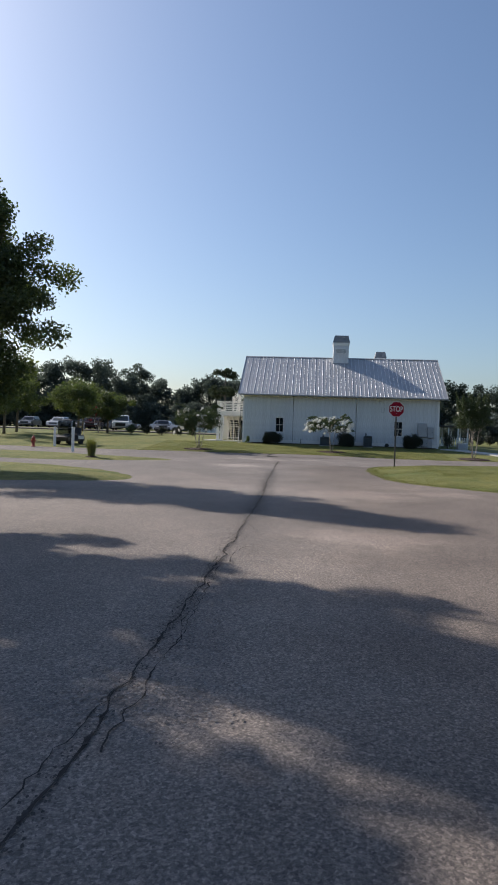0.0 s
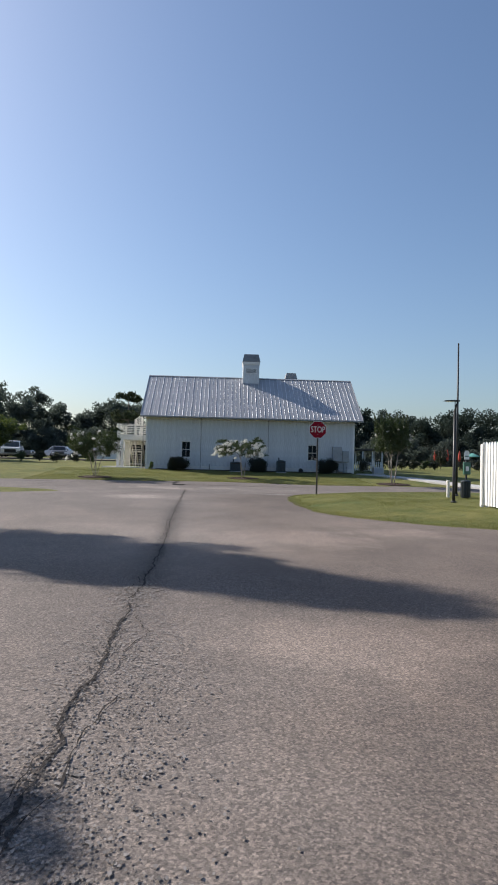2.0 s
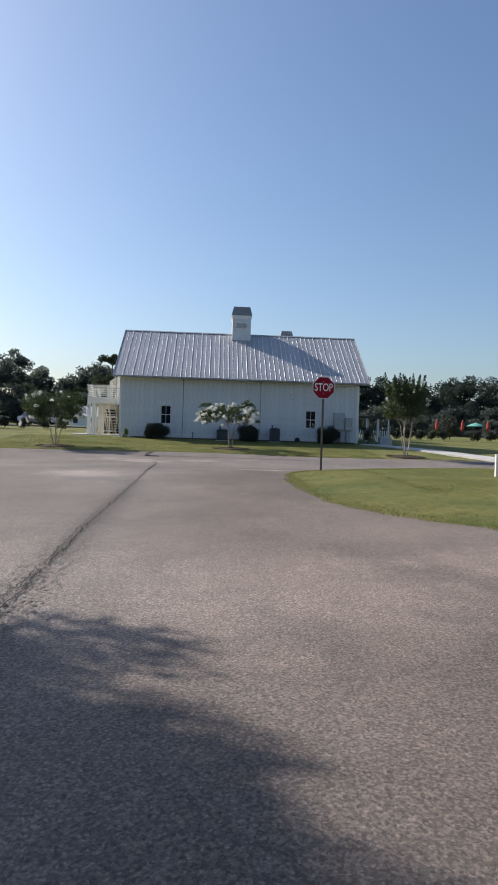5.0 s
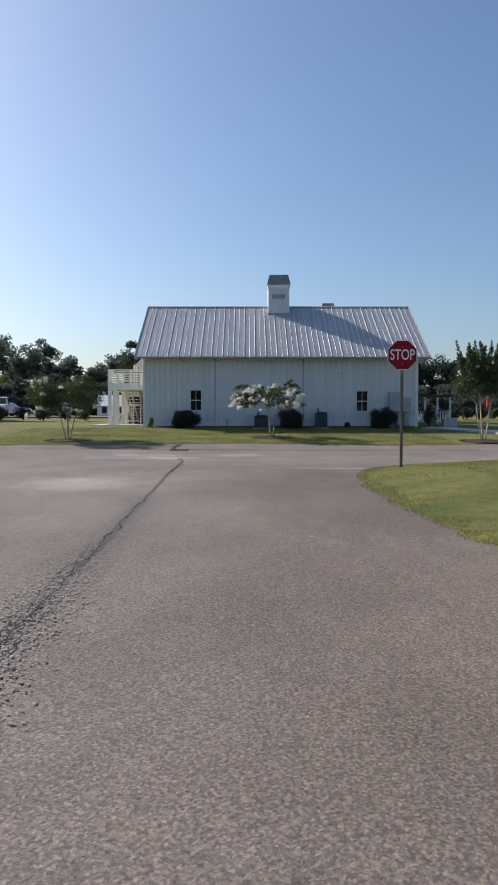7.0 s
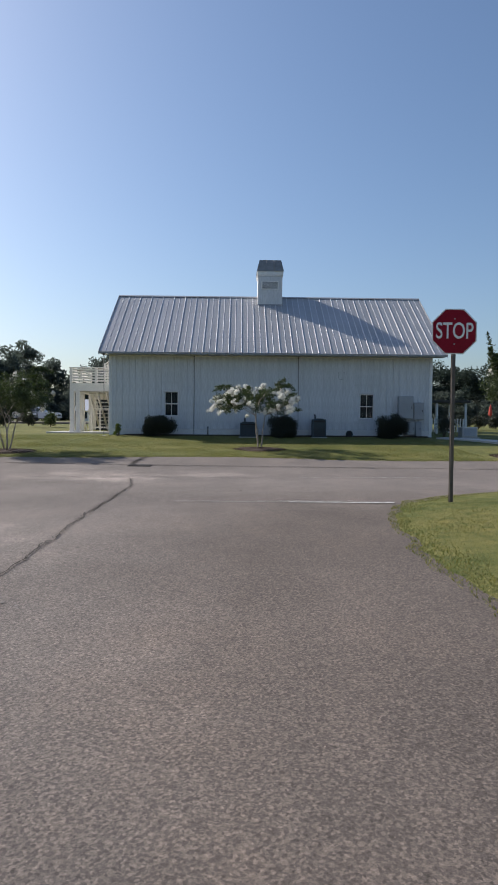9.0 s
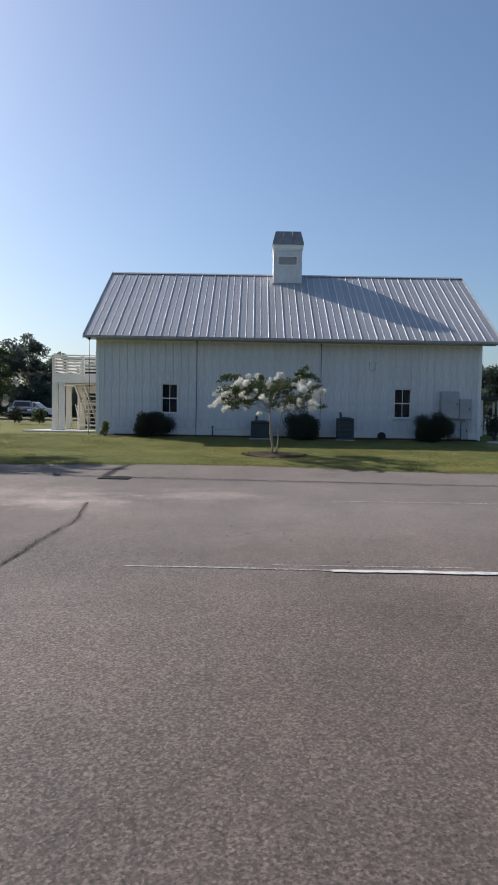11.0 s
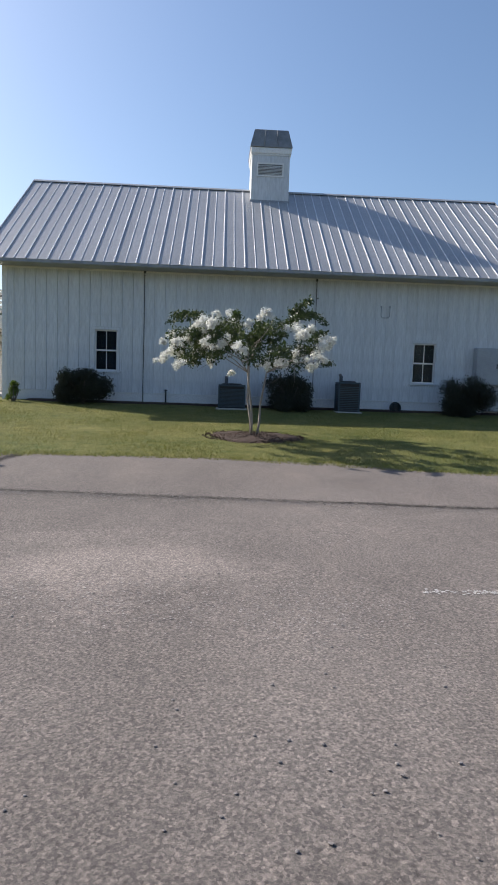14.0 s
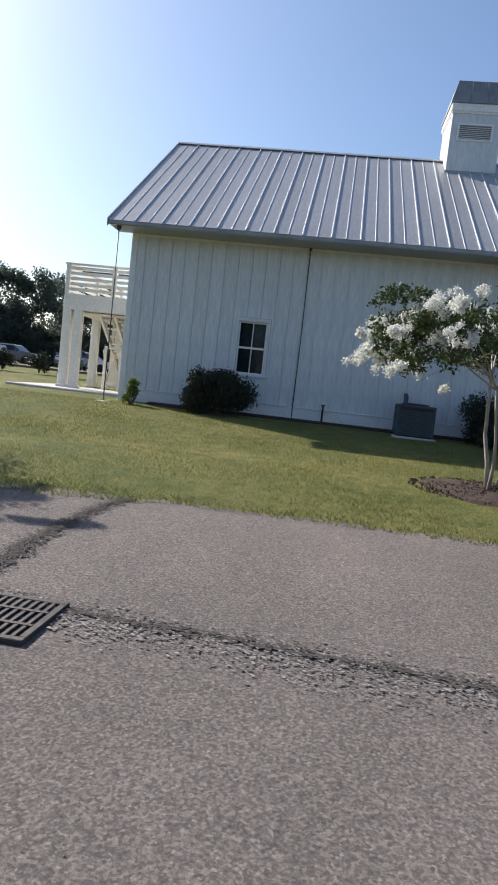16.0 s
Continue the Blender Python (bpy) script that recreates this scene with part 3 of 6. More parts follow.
crumbs("paint_flakes", [(7.75, -14.86), (9.0, -14.84), (11.5, -14.82)], 0.03, 1000, 0.009, PAINT_LINE, "flakes of worn white line paint", 305, 0.006)
crumbs("paint_flakes", [(5.15, -20.34), (6.0, -20.345), (7.1, -20.385)], 0.010, 1500, 0.0065, PAINT_LINE, "flakes of worn white line paint", 303, 0.006)
crumbs("paint_flakes", [(6.5, -20.19), (7.2, -20.185), (8.4, -20.17)], 0.008, 700, 0.0055, PAINT_LINE, "flakes of worn white line paint", 304, 0.006)
strip_line("road_crack", [(4.85, -54), (4.83, -50.2), (4.84, -48.7), (4.84, -45.4), (4.78, -41), (4.7, -37.8), (4.59, -35.8), (4.43, -33), (4.25, -28), (4.18, -25.7), (4.05, -21.9), (3.95, -17.5), (3.6, -15.6)],
           0.004, 0.027, CRACK, "long open crack along the asphalt joint", 31, 0.026, 0.07)
strip_line("road_crack", [(4.95, -49.6), (4.93, -47.5), (4.9, -46), (5.0, -44.6)], 0.002, 0.014, CRACK, "thin open crack in the asphalt", 32, 0.03, 0.06)
strip_line("road_crack", [(4.62, -38.5), (4.55, -36.0), (4.36, -33), (4.22, -30)], 0.002, 0.016, CRACK, "thin open crack in the asphalt", 33, 0.03, 0.06)
for k in range(9):
    yy = -50.5 + k * 2.1
    xx = 4.84 + 0.02 * k if yy < -44 else 4.84 - 0.025 * (yy + 44)
    s_ = 1 if k % 2 else -1
    strip_line("road_crack", [(xx + s_ * .02, yy), (xx + s_ * .09, yy + .35), (xx + s_ * .10, yy + .9), (xx + s_ * .03, yy + 1.4)], 0.002, 0.010, CRACK, "thin open crack beside the asphalt joint", 200 + k, 0.03, 0.06)
strip_line("road_seam", [(-12, -10.9), (-4, -10.8), (1.7, -11.15), (3.6, -11.45), (6.2, -11.6), (10.3, -11.9), (16, -12.2), (26, -12.4)],
           0.004, 0.045, SEAM, "dark seam where two asphalt layers meet", 34, 0.03, 0.06)
crumbs("seam_crumbs", [(3.04, -8.7), (2.91, -9.45), (2.88, -10.28), (2.92, -11.3)], 0.05, 3500, 0.010, SEAM, "ragged dark edge of the asphalt patch", 310)
strip_line("road_seam", [(3.04, -8.7), (2.91, -9.45), (2.88, -10.28), (2.92, -11.3)], 0.004, 0.026, SEAM, "dark seam beside the lawn edge", 39, 0.03, 0.06)
strip_line("road_line", [(7.05, -20.40), (8.0, -20.40), (8.85, -20.38)], 0.10, 0.125, PAINT_LINE, "worn white stop line", 35, 0.004, 0.1)


def pebbles():
    rng = np.random.default_rng(41)
    base = bmesh.new()
    bmesh.ops.create_icosphere(base, subdivisions=1, radius=1)
    bv = np.array([v.co[:] for v in base.verts])
    bf = np.array([[v.index for v in f.verts] for f in base.faces])
    base.free()
    v, f, k = [], [], 0
    for _ in range(600):
        x, y = rng.uniform(2, 9), -13 - rng.uniform(0, 1) ** 0.8 * 8
        s = rng.uniform(0.004, 0.010) * (1.5 if rng.uniform() < 0.02 else 1)
        q = bv * rng.uniform(0.6, 1.3, bv.shape) * s * np.array((1.2, 1, 0.6)) + (x, y, gz(x, y) + s * 0.3)
        v += q.tolist()
        f += (bf + k).tolist()
        k += len(bv)
    me = bpy.data.meshes.new("gravel")
    me.from_pydata(v, [], f)
    me.materials.append(plain("loose_stone", (0.16, 0.14, 0.13), (0.34, 0.31, 0.29), 30, 60, 0.9, 0, 0.0))
    tagged(new("gravel", me), "loose small stones on the asphalt", "gravel", kind="stuff")


pebbles()


def storm_drain():
    x0, x1, y0, y1 = 2.90, 3.58, -11.93, -11.38
    z = gz(3.1, -11.6) + 0.012
    t = thing("storm_drain", "rusty cast iron storm drain grate in the asphalt", "drain", ((x0 + x1) / 2, (y0 + y1) / 2, z))
    w, h = (x1 - x0) / 2, (y1 - y0) / 2
    bm = bmesh.new()
    for a in ((-w, -h, w, -h + .04), (-w, h - .04, w, h), (-w, -h + .04, -w + .04, h - .04), (w - .04, -h + .04, w, h - .04)):
        box(bm, a[0], a[1], -0.05, a[2], a[3], 0.012, 0.004)
    part("rim", bm, IRON, t)
    part("pit", boxm(-w + .03, -h + .03, -0.06, w - .03, h - .03, -0.012), CRACK, t, "dark drain pit")
    bar = mesh_of(boxm(-0.012, -h + .04, -0.02, 0.012, h - .04, 0.010, 0.003), "bar", IRON)
    for i in range(13):
        part("bar", bar, None, t).location = (-w + 0.04 + (i + 0.7) * (2 * w - 0.08) / 13.4, 0, 0)
    cross = mesh_of(boxm(-w + .04, -0.012, -0.02, w - .04, 0.012, 0.013), "cross_bar", IRON)
    for k in (-0.09, 0.09):
        part("cross_bar", cross, None, t).location = (0, k, 0)


storm_drain()


def walkway():
    """Pale concrete path from the house corner to the lane."""
    bm = bmesh.new()
    mid = [(15.9, -0.4), (17.6, -1.6), (19.2, -3.4), (20.6, -6.0), (22.2, -9.5)]
    rows = []
    for i, (x, y) in enumerate(mid):
        a, b = Vector(mid[max(i - 1, 0)]), Vector(mid[min(i + 1, len(mid) - 1)])
        d = (b - a).normalized()
        s = Vector((-d.y, d.x)) * (0.75 + 0.1 * i)
        rows.append([bm.verts.new((x + s.x * k, y + s.y * k, gz(x, y) + zz)) for k, zz in ((-1, -0.05), (-1, 0.075), (1, 0.075), (1, -0.05))])
    for a, b in zip(rows, rows[1:]):
        for k in range(3):
            bm.faces.new((a[k], a[k + 1], b[k + 1], b[k]))
    bmesh.ops.recalc_face_normals(bm, faces=bm.faces[:])
    solid("pavement_walkway", bm, CONCRETE, "pale concrete walkway curving from the house to the lane", "walkway", kind="structure")


walkway()


# ---- the white house ----
HW, HD = 15.5, 9.0
Z0, ZT = 0.36, 4.42
EAVE_Y, EAVE_Z, RIDGE_Y, RIDGE_Z = -0.76, 4.37, 4.45, 7.93
SLOPE = (RIDGE_Z - EAVE_Z) / (RIDGE_Y - EAVE_Y)
RX0, RX1 = -0.38, 16.02
WINDOWS = [(2.63, 3.28, 1.37, 2.55), (12.04, 12.71, 1.32, 2.50)]


def house():
    h = thing("house", "white board-sided house with a grey metal gable roof", "house", (0, 0, 0))
    # front wall core with its two openings
    bm = bmesh.new()
    xs = sorted({0.0, HW, *(w[0] for w in WINDOWS), *(w[1] for w in WINDOWS)})
    for a, b in zip(xs, xs[1:]):
        win = [w for w in WINDOWS if a >= w[0] - 1e-6 and b <= w[1] + 1e-6]
        if win:
            box(bm, a, 0.0, Z0, b, 0.16, win[0][2])
            box(bm, a, 0.0, win[0][3], b, 0.16, ZT)
        else:
            box(bm, a, 0.0, Z0, b, 0.16, ZT)
    front = part("wall_front", bm, WHITE_BOARD, h)
    for name, gx in (("wall_gable", 0.0), ("wall_gable", HW - 0.16)):
        g = bmesh.new()
        out = [(0.16, Z0), (HD - 0.1, Z0), (HD - 0.1, 4.35), (RIDGE_Y, RIDGE_Z - 0.12), (0.16, 4.92)]
        a = [g.verts.new((gx, y, z)) for y, z in out]
        b = [g.verts.new((gx + 0.16, y, z)) for y, z in out]
        g.faces.new(a), g.faces.new(b[::-1])
        for i in range(5):
            g.faces.new((a[i], a[(i + 1) % 5], b[(i + 1) % 5], b[i]))
        bmesh.ops.recalc_face_normals(g, faces=g.faces[:])
        part(name, g, WHITE_BOARD, h)
    part("wall_back", boxm(0.16, HD - 0.26, Z0, HW - 0.16, HD - 0.1, 4.35), WHITE_BOARD, h)
    part("floor", boxm(0.16, 0.16, Z0, HW - 0.16, HD - 0.26, Z0 + 0.1), DARK, h)
    # Unseen lining and ceiling added to keep the rooms dark behind the glass.
    part("room_lining", boxm(0.17, 1.9, Z0 + 0.1, HW - 0.17, 1.98, 4.2), DARK, h, "dark inner wall")
    part("room_ceiling", boxm(0.17, 0.17, 3.6, HW - 0.17, 1.9, 3.7), DARK, h, "dark ceiling")
    part("foundation", boxm(0.02, 0.02, -0.2, HW - 0.02, 0.3, Z0), CONCRETE, h, "low concrete footing")
    # boards
    cache = {}

    def board(x0, x1, z0, z1):
        key = (round(x1 - x0, 3), round(z1 - z0, 3))
        if key not in cache:
            b = bmesh.new()
            w, hh = key
            box(b, 0.0025, -0.020, 0, w - 0.0025, 0.0, hh)
            if w > 0.2:
                box(b, w - 0.050, -0.029, 0, w - 0.010, -0.0195, hh)
            cache[key] = mesh_of(b, "board", WHITE_BOARD)
        part("board", cache[key], None, front).location = (x0, 0, z0)

    pitch = HW / 50
    for i in range(50):
        a, b = i * pitch, (i + 1) * pitch
        cut = [w for w in WINDOWS if a < w[1] + .06 and b > w[0] - .06]
        if not cut:
            board(a, b, 0.76, 4.22)
        else:
            w = cut[0]
            board(a, b, w[3] + 0.09, 4.22)
            board(a, b, 0.76, w[2] - 0.10)
            if a < w[0] - .07:
                board(a, w[0] - .07, w[2] - 0.10, w[3] + 0.09)
            if b > w[1] + .07:
                board(w[1] + .07, b, w[2] - 0.10, w[3] + 0.09)
    part("skirt_board", boxm(0.0, -0.03, Z0 + 0.06, HW, 0.0, 0.74, 0.004), WHITE_TRIM, h)
    part("drip_edge", boxm(0.0, -0.05, 0.74, HW, 0.0, 0.762, 0.003), WHITE_TRIM, h)
    part("frieze_board", boxm(0.0, -0.03, 4.22, HW, 0.0, 4.42, 0.004), WHITE_TRIM, h)
    for x in (-0.03, HW - 0.11):
        part("corner_board", boxm(x, -0.045, Z0, x + 0.14, 0.02, 4.4, 0.004), WHITE_TRIM, h)
    # Box grey on the soffit puts the eave's shade into its colour.
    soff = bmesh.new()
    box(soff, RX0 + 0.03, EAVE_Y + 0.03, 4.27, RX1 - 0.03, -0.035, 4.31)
    part("soffit", soff, BOX_GREY, h, "soffit under the eave, greyed for its shade")
    part("fascia", boxm(RX0 + 0.02, EAVE_Y + 0.005, 4.285, RX1 - 0.02, EAVE_Y + 0.03, 4.36), FLASHING, h, "grey metal fascia")
    # windows
    for w in WINDOWS:
        x0, x1, z0, z1 = w
        win = part("window", boxm(x0 - 0.07, -0.034, z1, x1 + 0.07, 0.02, z1 + 0.085, 0.004), WHITE_BOARD, h, "white double-hung window with dark panes")
        part("sill", boxm(x0 - 0.10, -0.07, z0 - 0.055, x1 + 0.10, 0.03, z0, 0.006), WHITE_BOARD, win)
        part("apron", boxm(x0 - 0.07, -0.032, z0 - 0.1, x1 + 0.07, 0.0, z0 - 0.055), WHITE_BOARD, win)
        for a, b in ((x0 - 0.07, x0), (x1, x1 + 0.07)):
            part("jamb", boxm(a, -0.034, z0, b, 0.02, z1, 0.004), WHITE_BOARD, win)
        # Added sheet: the panes' dark blue reflections are put into its colour.
        part("pane_backing", boxm(x0, 0.10, z0, x1, 0.112, z1), PANE_BACK, win, "added dark blue-grey sheet behind the glass")
        zm = (z0 + z1) / 2
        for k, (a, b, dy) in enumerate(((z0, zm + 0.015, 0.045), (zm - 0.015, z1, 0.02))):
            s = bmesh.new()
            box(s, x0, dy, a, x0 + 0.035, dy + 0.03, b)
            box(s, x1 - 0.035, dy, a, x1, dy + 0.03, b)
            box(s, x0 + 0.035, dy, a, x1 - 0.035, dy + 0.03, a + 0.04)
            box(s, x0 + 0.035, dy, b - 0.035, x1 - 0.035, dy + 0.03, b)
            xm = (x0 + x1) / 2
            box(s, xm - 0.011, dy, a + 0.04, xm + 0.011, dy + 0.03, b - 0.035)
            part("sash", s, WHITE_TRIM, win)
            for c, d in ((x0 + 0.035, xm - 0.011), (xm + 0.011, x1 - 0.035)):
                g = part("pane", boxm(c, dy + 0.012, a + 0.04, d, dy + 0.018, b - 0.035), GLASS, win)
    return h


def roof_panel_mesh(w, length):
    """One roof sheet with a tall seam at its edge and a low rib in its middle; lies along +y, up +z."""
    bm = bmesh.new()
    box(bm, 0, 0, 0, w, length, 0.012)
    box(bm, 0.0, 0.0, 0.012, 0.028, length, 0.05, 0.004)
    return bm


def roof(h):
    n = 54
    w = (RX1 - RX0) / n
    length = math.hypot(RIDGE_Y - EAVE_Y, RIDGE_Z - EAVE_Z)
    tilt = math.degrees(math.atan(SLOPE))
    deck = bmesh.new()
    outline = [(EAVE_Y + 0.03, EAVE_Z - 0.05), (RIDGE_Y, RIDGE_Z - 0.06), (2 * RIDGE_Y - EAVE_Y - 0.03, EAVE_Z - 0.05), (RIDGE_Y, RIDGE_Z - 0.2)]
    a = [deck.verts.new((RX0 + 0.02, y, z)) for y, z in outline]
    b = [deck.verts.new((RX1 - 0.02, y, z)) for y, z in outline]
    for i in range(4):
        deck.faces.new((a[i], a[(i + 1) % 4], b[(i + 1) % 4], b[i]))
    deck.faces.new((a[0], a[1], a[3])), deck.faces.new((a[1], a[2], a[3]))
    deck.faces.new((b[0], b[1], b[3])), deck.faces.new((b[1], b[2], b[3]))
    bmesh.ops.recalc_face_normals(deck, faces=deck.faces[:])
    r = part("roof", deck, FLASHING, h, "grey standing-seam metal roof")
    sheet = bmesh.new()
    box(sheet, 0, 0, 0, w, length, 0.012)
    sheet_me = mesh_of(sheet, "roof_panel", ROOF)
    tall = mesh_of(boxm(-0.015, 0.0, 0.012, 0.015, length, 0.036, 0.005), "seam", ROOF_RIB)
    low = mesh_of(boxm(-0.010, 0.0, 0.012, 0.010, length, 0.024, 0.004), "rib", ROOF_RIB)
    for side in (0, 1):
        for i in range(n):
            x = RX0 + i * w
            m = pose(x, EAVE_Y, EAVE_Z - 0.02, tilt, 0, 0) if side == 0 else pose(x + w, 2 * RIDGE_Y - EAVE_Y, EAVE_Z - 0.02, tilt, 0, 180)
            p = part("roof_panel", sheet_me, None, r)
            p.matrix_basis = m
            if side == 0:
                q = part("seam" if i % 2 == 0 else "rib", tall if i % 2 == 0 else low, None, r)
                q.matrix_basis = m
    ridge = bmesh.new()
    prism_out = [(-0.11, -0.075), (0, 0.0), (0.11, -0.075), (0.11, -0.06), (0, 0.016), (-0.11, -0.06)]
    a = [ridge.verts.new((RX0, RIDGE_Y + y, RIDGE_Z + 0.03 + z)) for y, z in prism_out]
    b = [ridge.verts.new((RX1, RIDGE_Y + y, RIDGE_Z + 0.03 + z)) for y, z in prism_out]
    for i in range(6):
        ridge.faces.new((a[i], a[(i + 1) % 6], b[(i + 1) % 6], b[i]))
    ridge.faces.new(a[::-1]), ridge.faces.new(b)
    bmesh.ops.recalc_face_normals(ridge, faces=ridge.faces[:])
    part("ridge_cap", ridge, ROOF, h, "grey ridge flashing")
    for x in (RX0 - 0.012, RX1 - 0.012):
        g = bmesh.new()
        for s in (0, 1):
            y0, y1 = (EAVE_Y, RIDGE_Y) if s == 0 else (2 * RIDGE_Y - EAVE_Y, RIDGE_Y)
            vs = [g.verts.new((x + dx, y, z + dz)) for dx in (0, 0.024) for y, z in ((y0, EAVE_Z), (y1, RIDGE_Z)) for dz in (-0.14, 0.04)]
            for f in ((0, 1, 3, 2), (4, 6, 7, 5), (0, 4, 5, 1), (2, 3, 7, 6), (0, 2, 6, 4), (1, 5, 7, 3)):
                g.faces.new([vs[k] for k in f])
        bmesh.ops.recalc_face_normals(g, faces=g.faces[:])
        part("rake_trim", g, FLASHING, h)


def cupola(h, x0, x1, yc, dep, ztop, zbase):
    """Square roof lantern with louvres and a hipped metal cap."""
    y0, y1 = yc - dep / 2, yc + dep / 2
    zb = ztop - 0.86
    c = part("cupola", boxm(x0, y0, zbase, x1, y1, zb, 0.01), WHITE_BOARD, h, "white boarded roof lantern with a dark metal cap")
    part("trim_band", boxm(x0 - 0.02, y0 - 0.02, zb, x1 + 0.02, y1 + 0.02, zb + 0.05, 0.008), WHITE_TRIM, c)
    part("cornice", boxm(x0 - 0.045, y0 - 0.045, zb + 0.05, x1 + 0.045, y1 + 0.045, zb + 0.26, 0.02), WHITE_TRIM, c)
    cap = bmesh.new()
    zc = zb + 0.26
    rows = []
    for k, zz in ((0.07, zc), (0.07, zc + 0.035), (-0.07, ztop), (-0.09, ztop + 0.02)):
        rows.append([cap.verts.new(p) for p in ((x0 - k, y0 - k, zz), (x1 + k, y0 - k, zz), (x1 + k, y1 + k, zz), (x0 - k, y1 + k, zz))])
    for a, b in zip(rows, rows[1:]):
        for k in range(4):
            cap.faces.new((a[k], a[(k + 1) % 4], b[(k + 1) % 4], b[k]))
    cap.faces.new(rows[0][::-1]), cap.faces.new(rows[-1])
    part("cap", cap, CAP_METAL, c, "dark weathered metal cap")
    for k in (0.33, 0.66):
        xa, xb = x0 - 0.07 + (x1 - x0 + .14) * k, x0 + 0.07 + (x1 - x0 - 0.14) * k
        s = bmesh.new()
        tube(s, [(xa, y0 - 0.072, zc + 0.04), (xb, y0 + 0.068, ztop)], 0.014, 6)
        part("cap_seam", s, CAP_METAL, c)
    vx0, vx1, vz0, vz1 = x0 + 0.22, x1 - 0.25, zb - 0.66, zb - 0.30
    part("vent_back", boxm(vx0, y0 - 0.006, vz0, vx1, y0 + 0.02, vz1), CAP_METAL, c, "dark louvre opening")
    fr = bmesh.new()
    for a in ((vx0 - .05, vz0 - .05, vx1 + .05, vz0), (vx0 - .05, vz1, vx1 + .05, vz1 + .05), (vx0 - .05, vz0, vx0, vz1), (vx1, vz0, vx1 + .05, vz1)):
        box(fr, a[0], y0 - 0.03, a[1], a[2], y0 + 0.01, a[3])
    part("vent_trim", fr, WHITE_TRIM, c)
    sl = mesh_of(boxm(vx0, -0.03, -0.004, vx1, 0.03, 0.004), "slat", WHITE_TRIM)
    for i in range(7):
        part("slat", sl, None, c).matrix_basis = pose(0, y0 - 0.012, vz0 + 0.03 + i * (vz1 - vz0 - 0.03) / 7, 35, 0, 0)
    part("base_flashing", boxm(x0 - 0.03, y0 - 0.06, zbase + 0.0, x1 + 0.03, y0, zbase + 0.42), FLASHING, c)


HOUSE = house()
roof(HOUSE)
cupola(HOUSE, 7.17, 8.47, 4.45, 1.56, 9.78, 7.0)


def rear_wing():
    """Rear wing of the house, whose ridge and lantern stand behind the front one."""
    h = thing("rear_wing", "white rear wing with a metal roof and roof lantern", "house", (0, 0, 0))
    bm = bmesh.new()
    out = [(10.2, 0.3), (18.6, 0.3), (18.6, 4.3), (14.4, 7.6), (10.2, 4.3)]
    a = [bm.verts.new((6.5, y, z)) for y, z in out]
    b = [bm.verts.new((15.2, y, z)) for y, z in out]
    for i in range(5):
        bm.faces.new((a[i], a[(i + 1) % 5], b[(i + 1) % 5], b[i]))
    bm.faces.new(a), bm.faces.new(b[::-1])
    bmesh.ops.recalc_face_normals(bm, faces=bm.faces[:])
    part("wall", bm, WHITE_BOARD, h)
    for s in (-1, 1):
        g = bmesh.new()
        vs = [g.verts.new((x, 14.4 + s * yy, z + dz)) for dz in (0.0, 0.06) for x in (6.2, 15.5) for yy, z in ((0, 7.65), (4.8, 3.9))]
        for f in ((0, 1, 3, 2), (4, 6, 7, 5), (0, 4, 5, 1), (2, 3, 7, 6), (0, 2, 6, 4), (1, 5, 7, 3)):
            g.faces.new([vs[k] for k in f])
        bmesh.ops.recalc_face_normals(g, faces=g.faces[:])
        part("roof", g, ROOF, h, "grey metal roof slope")
    cupola(h, 11.62, 12.64, 14.4, 1.3, 9.74, 7.0)


rear_wing()


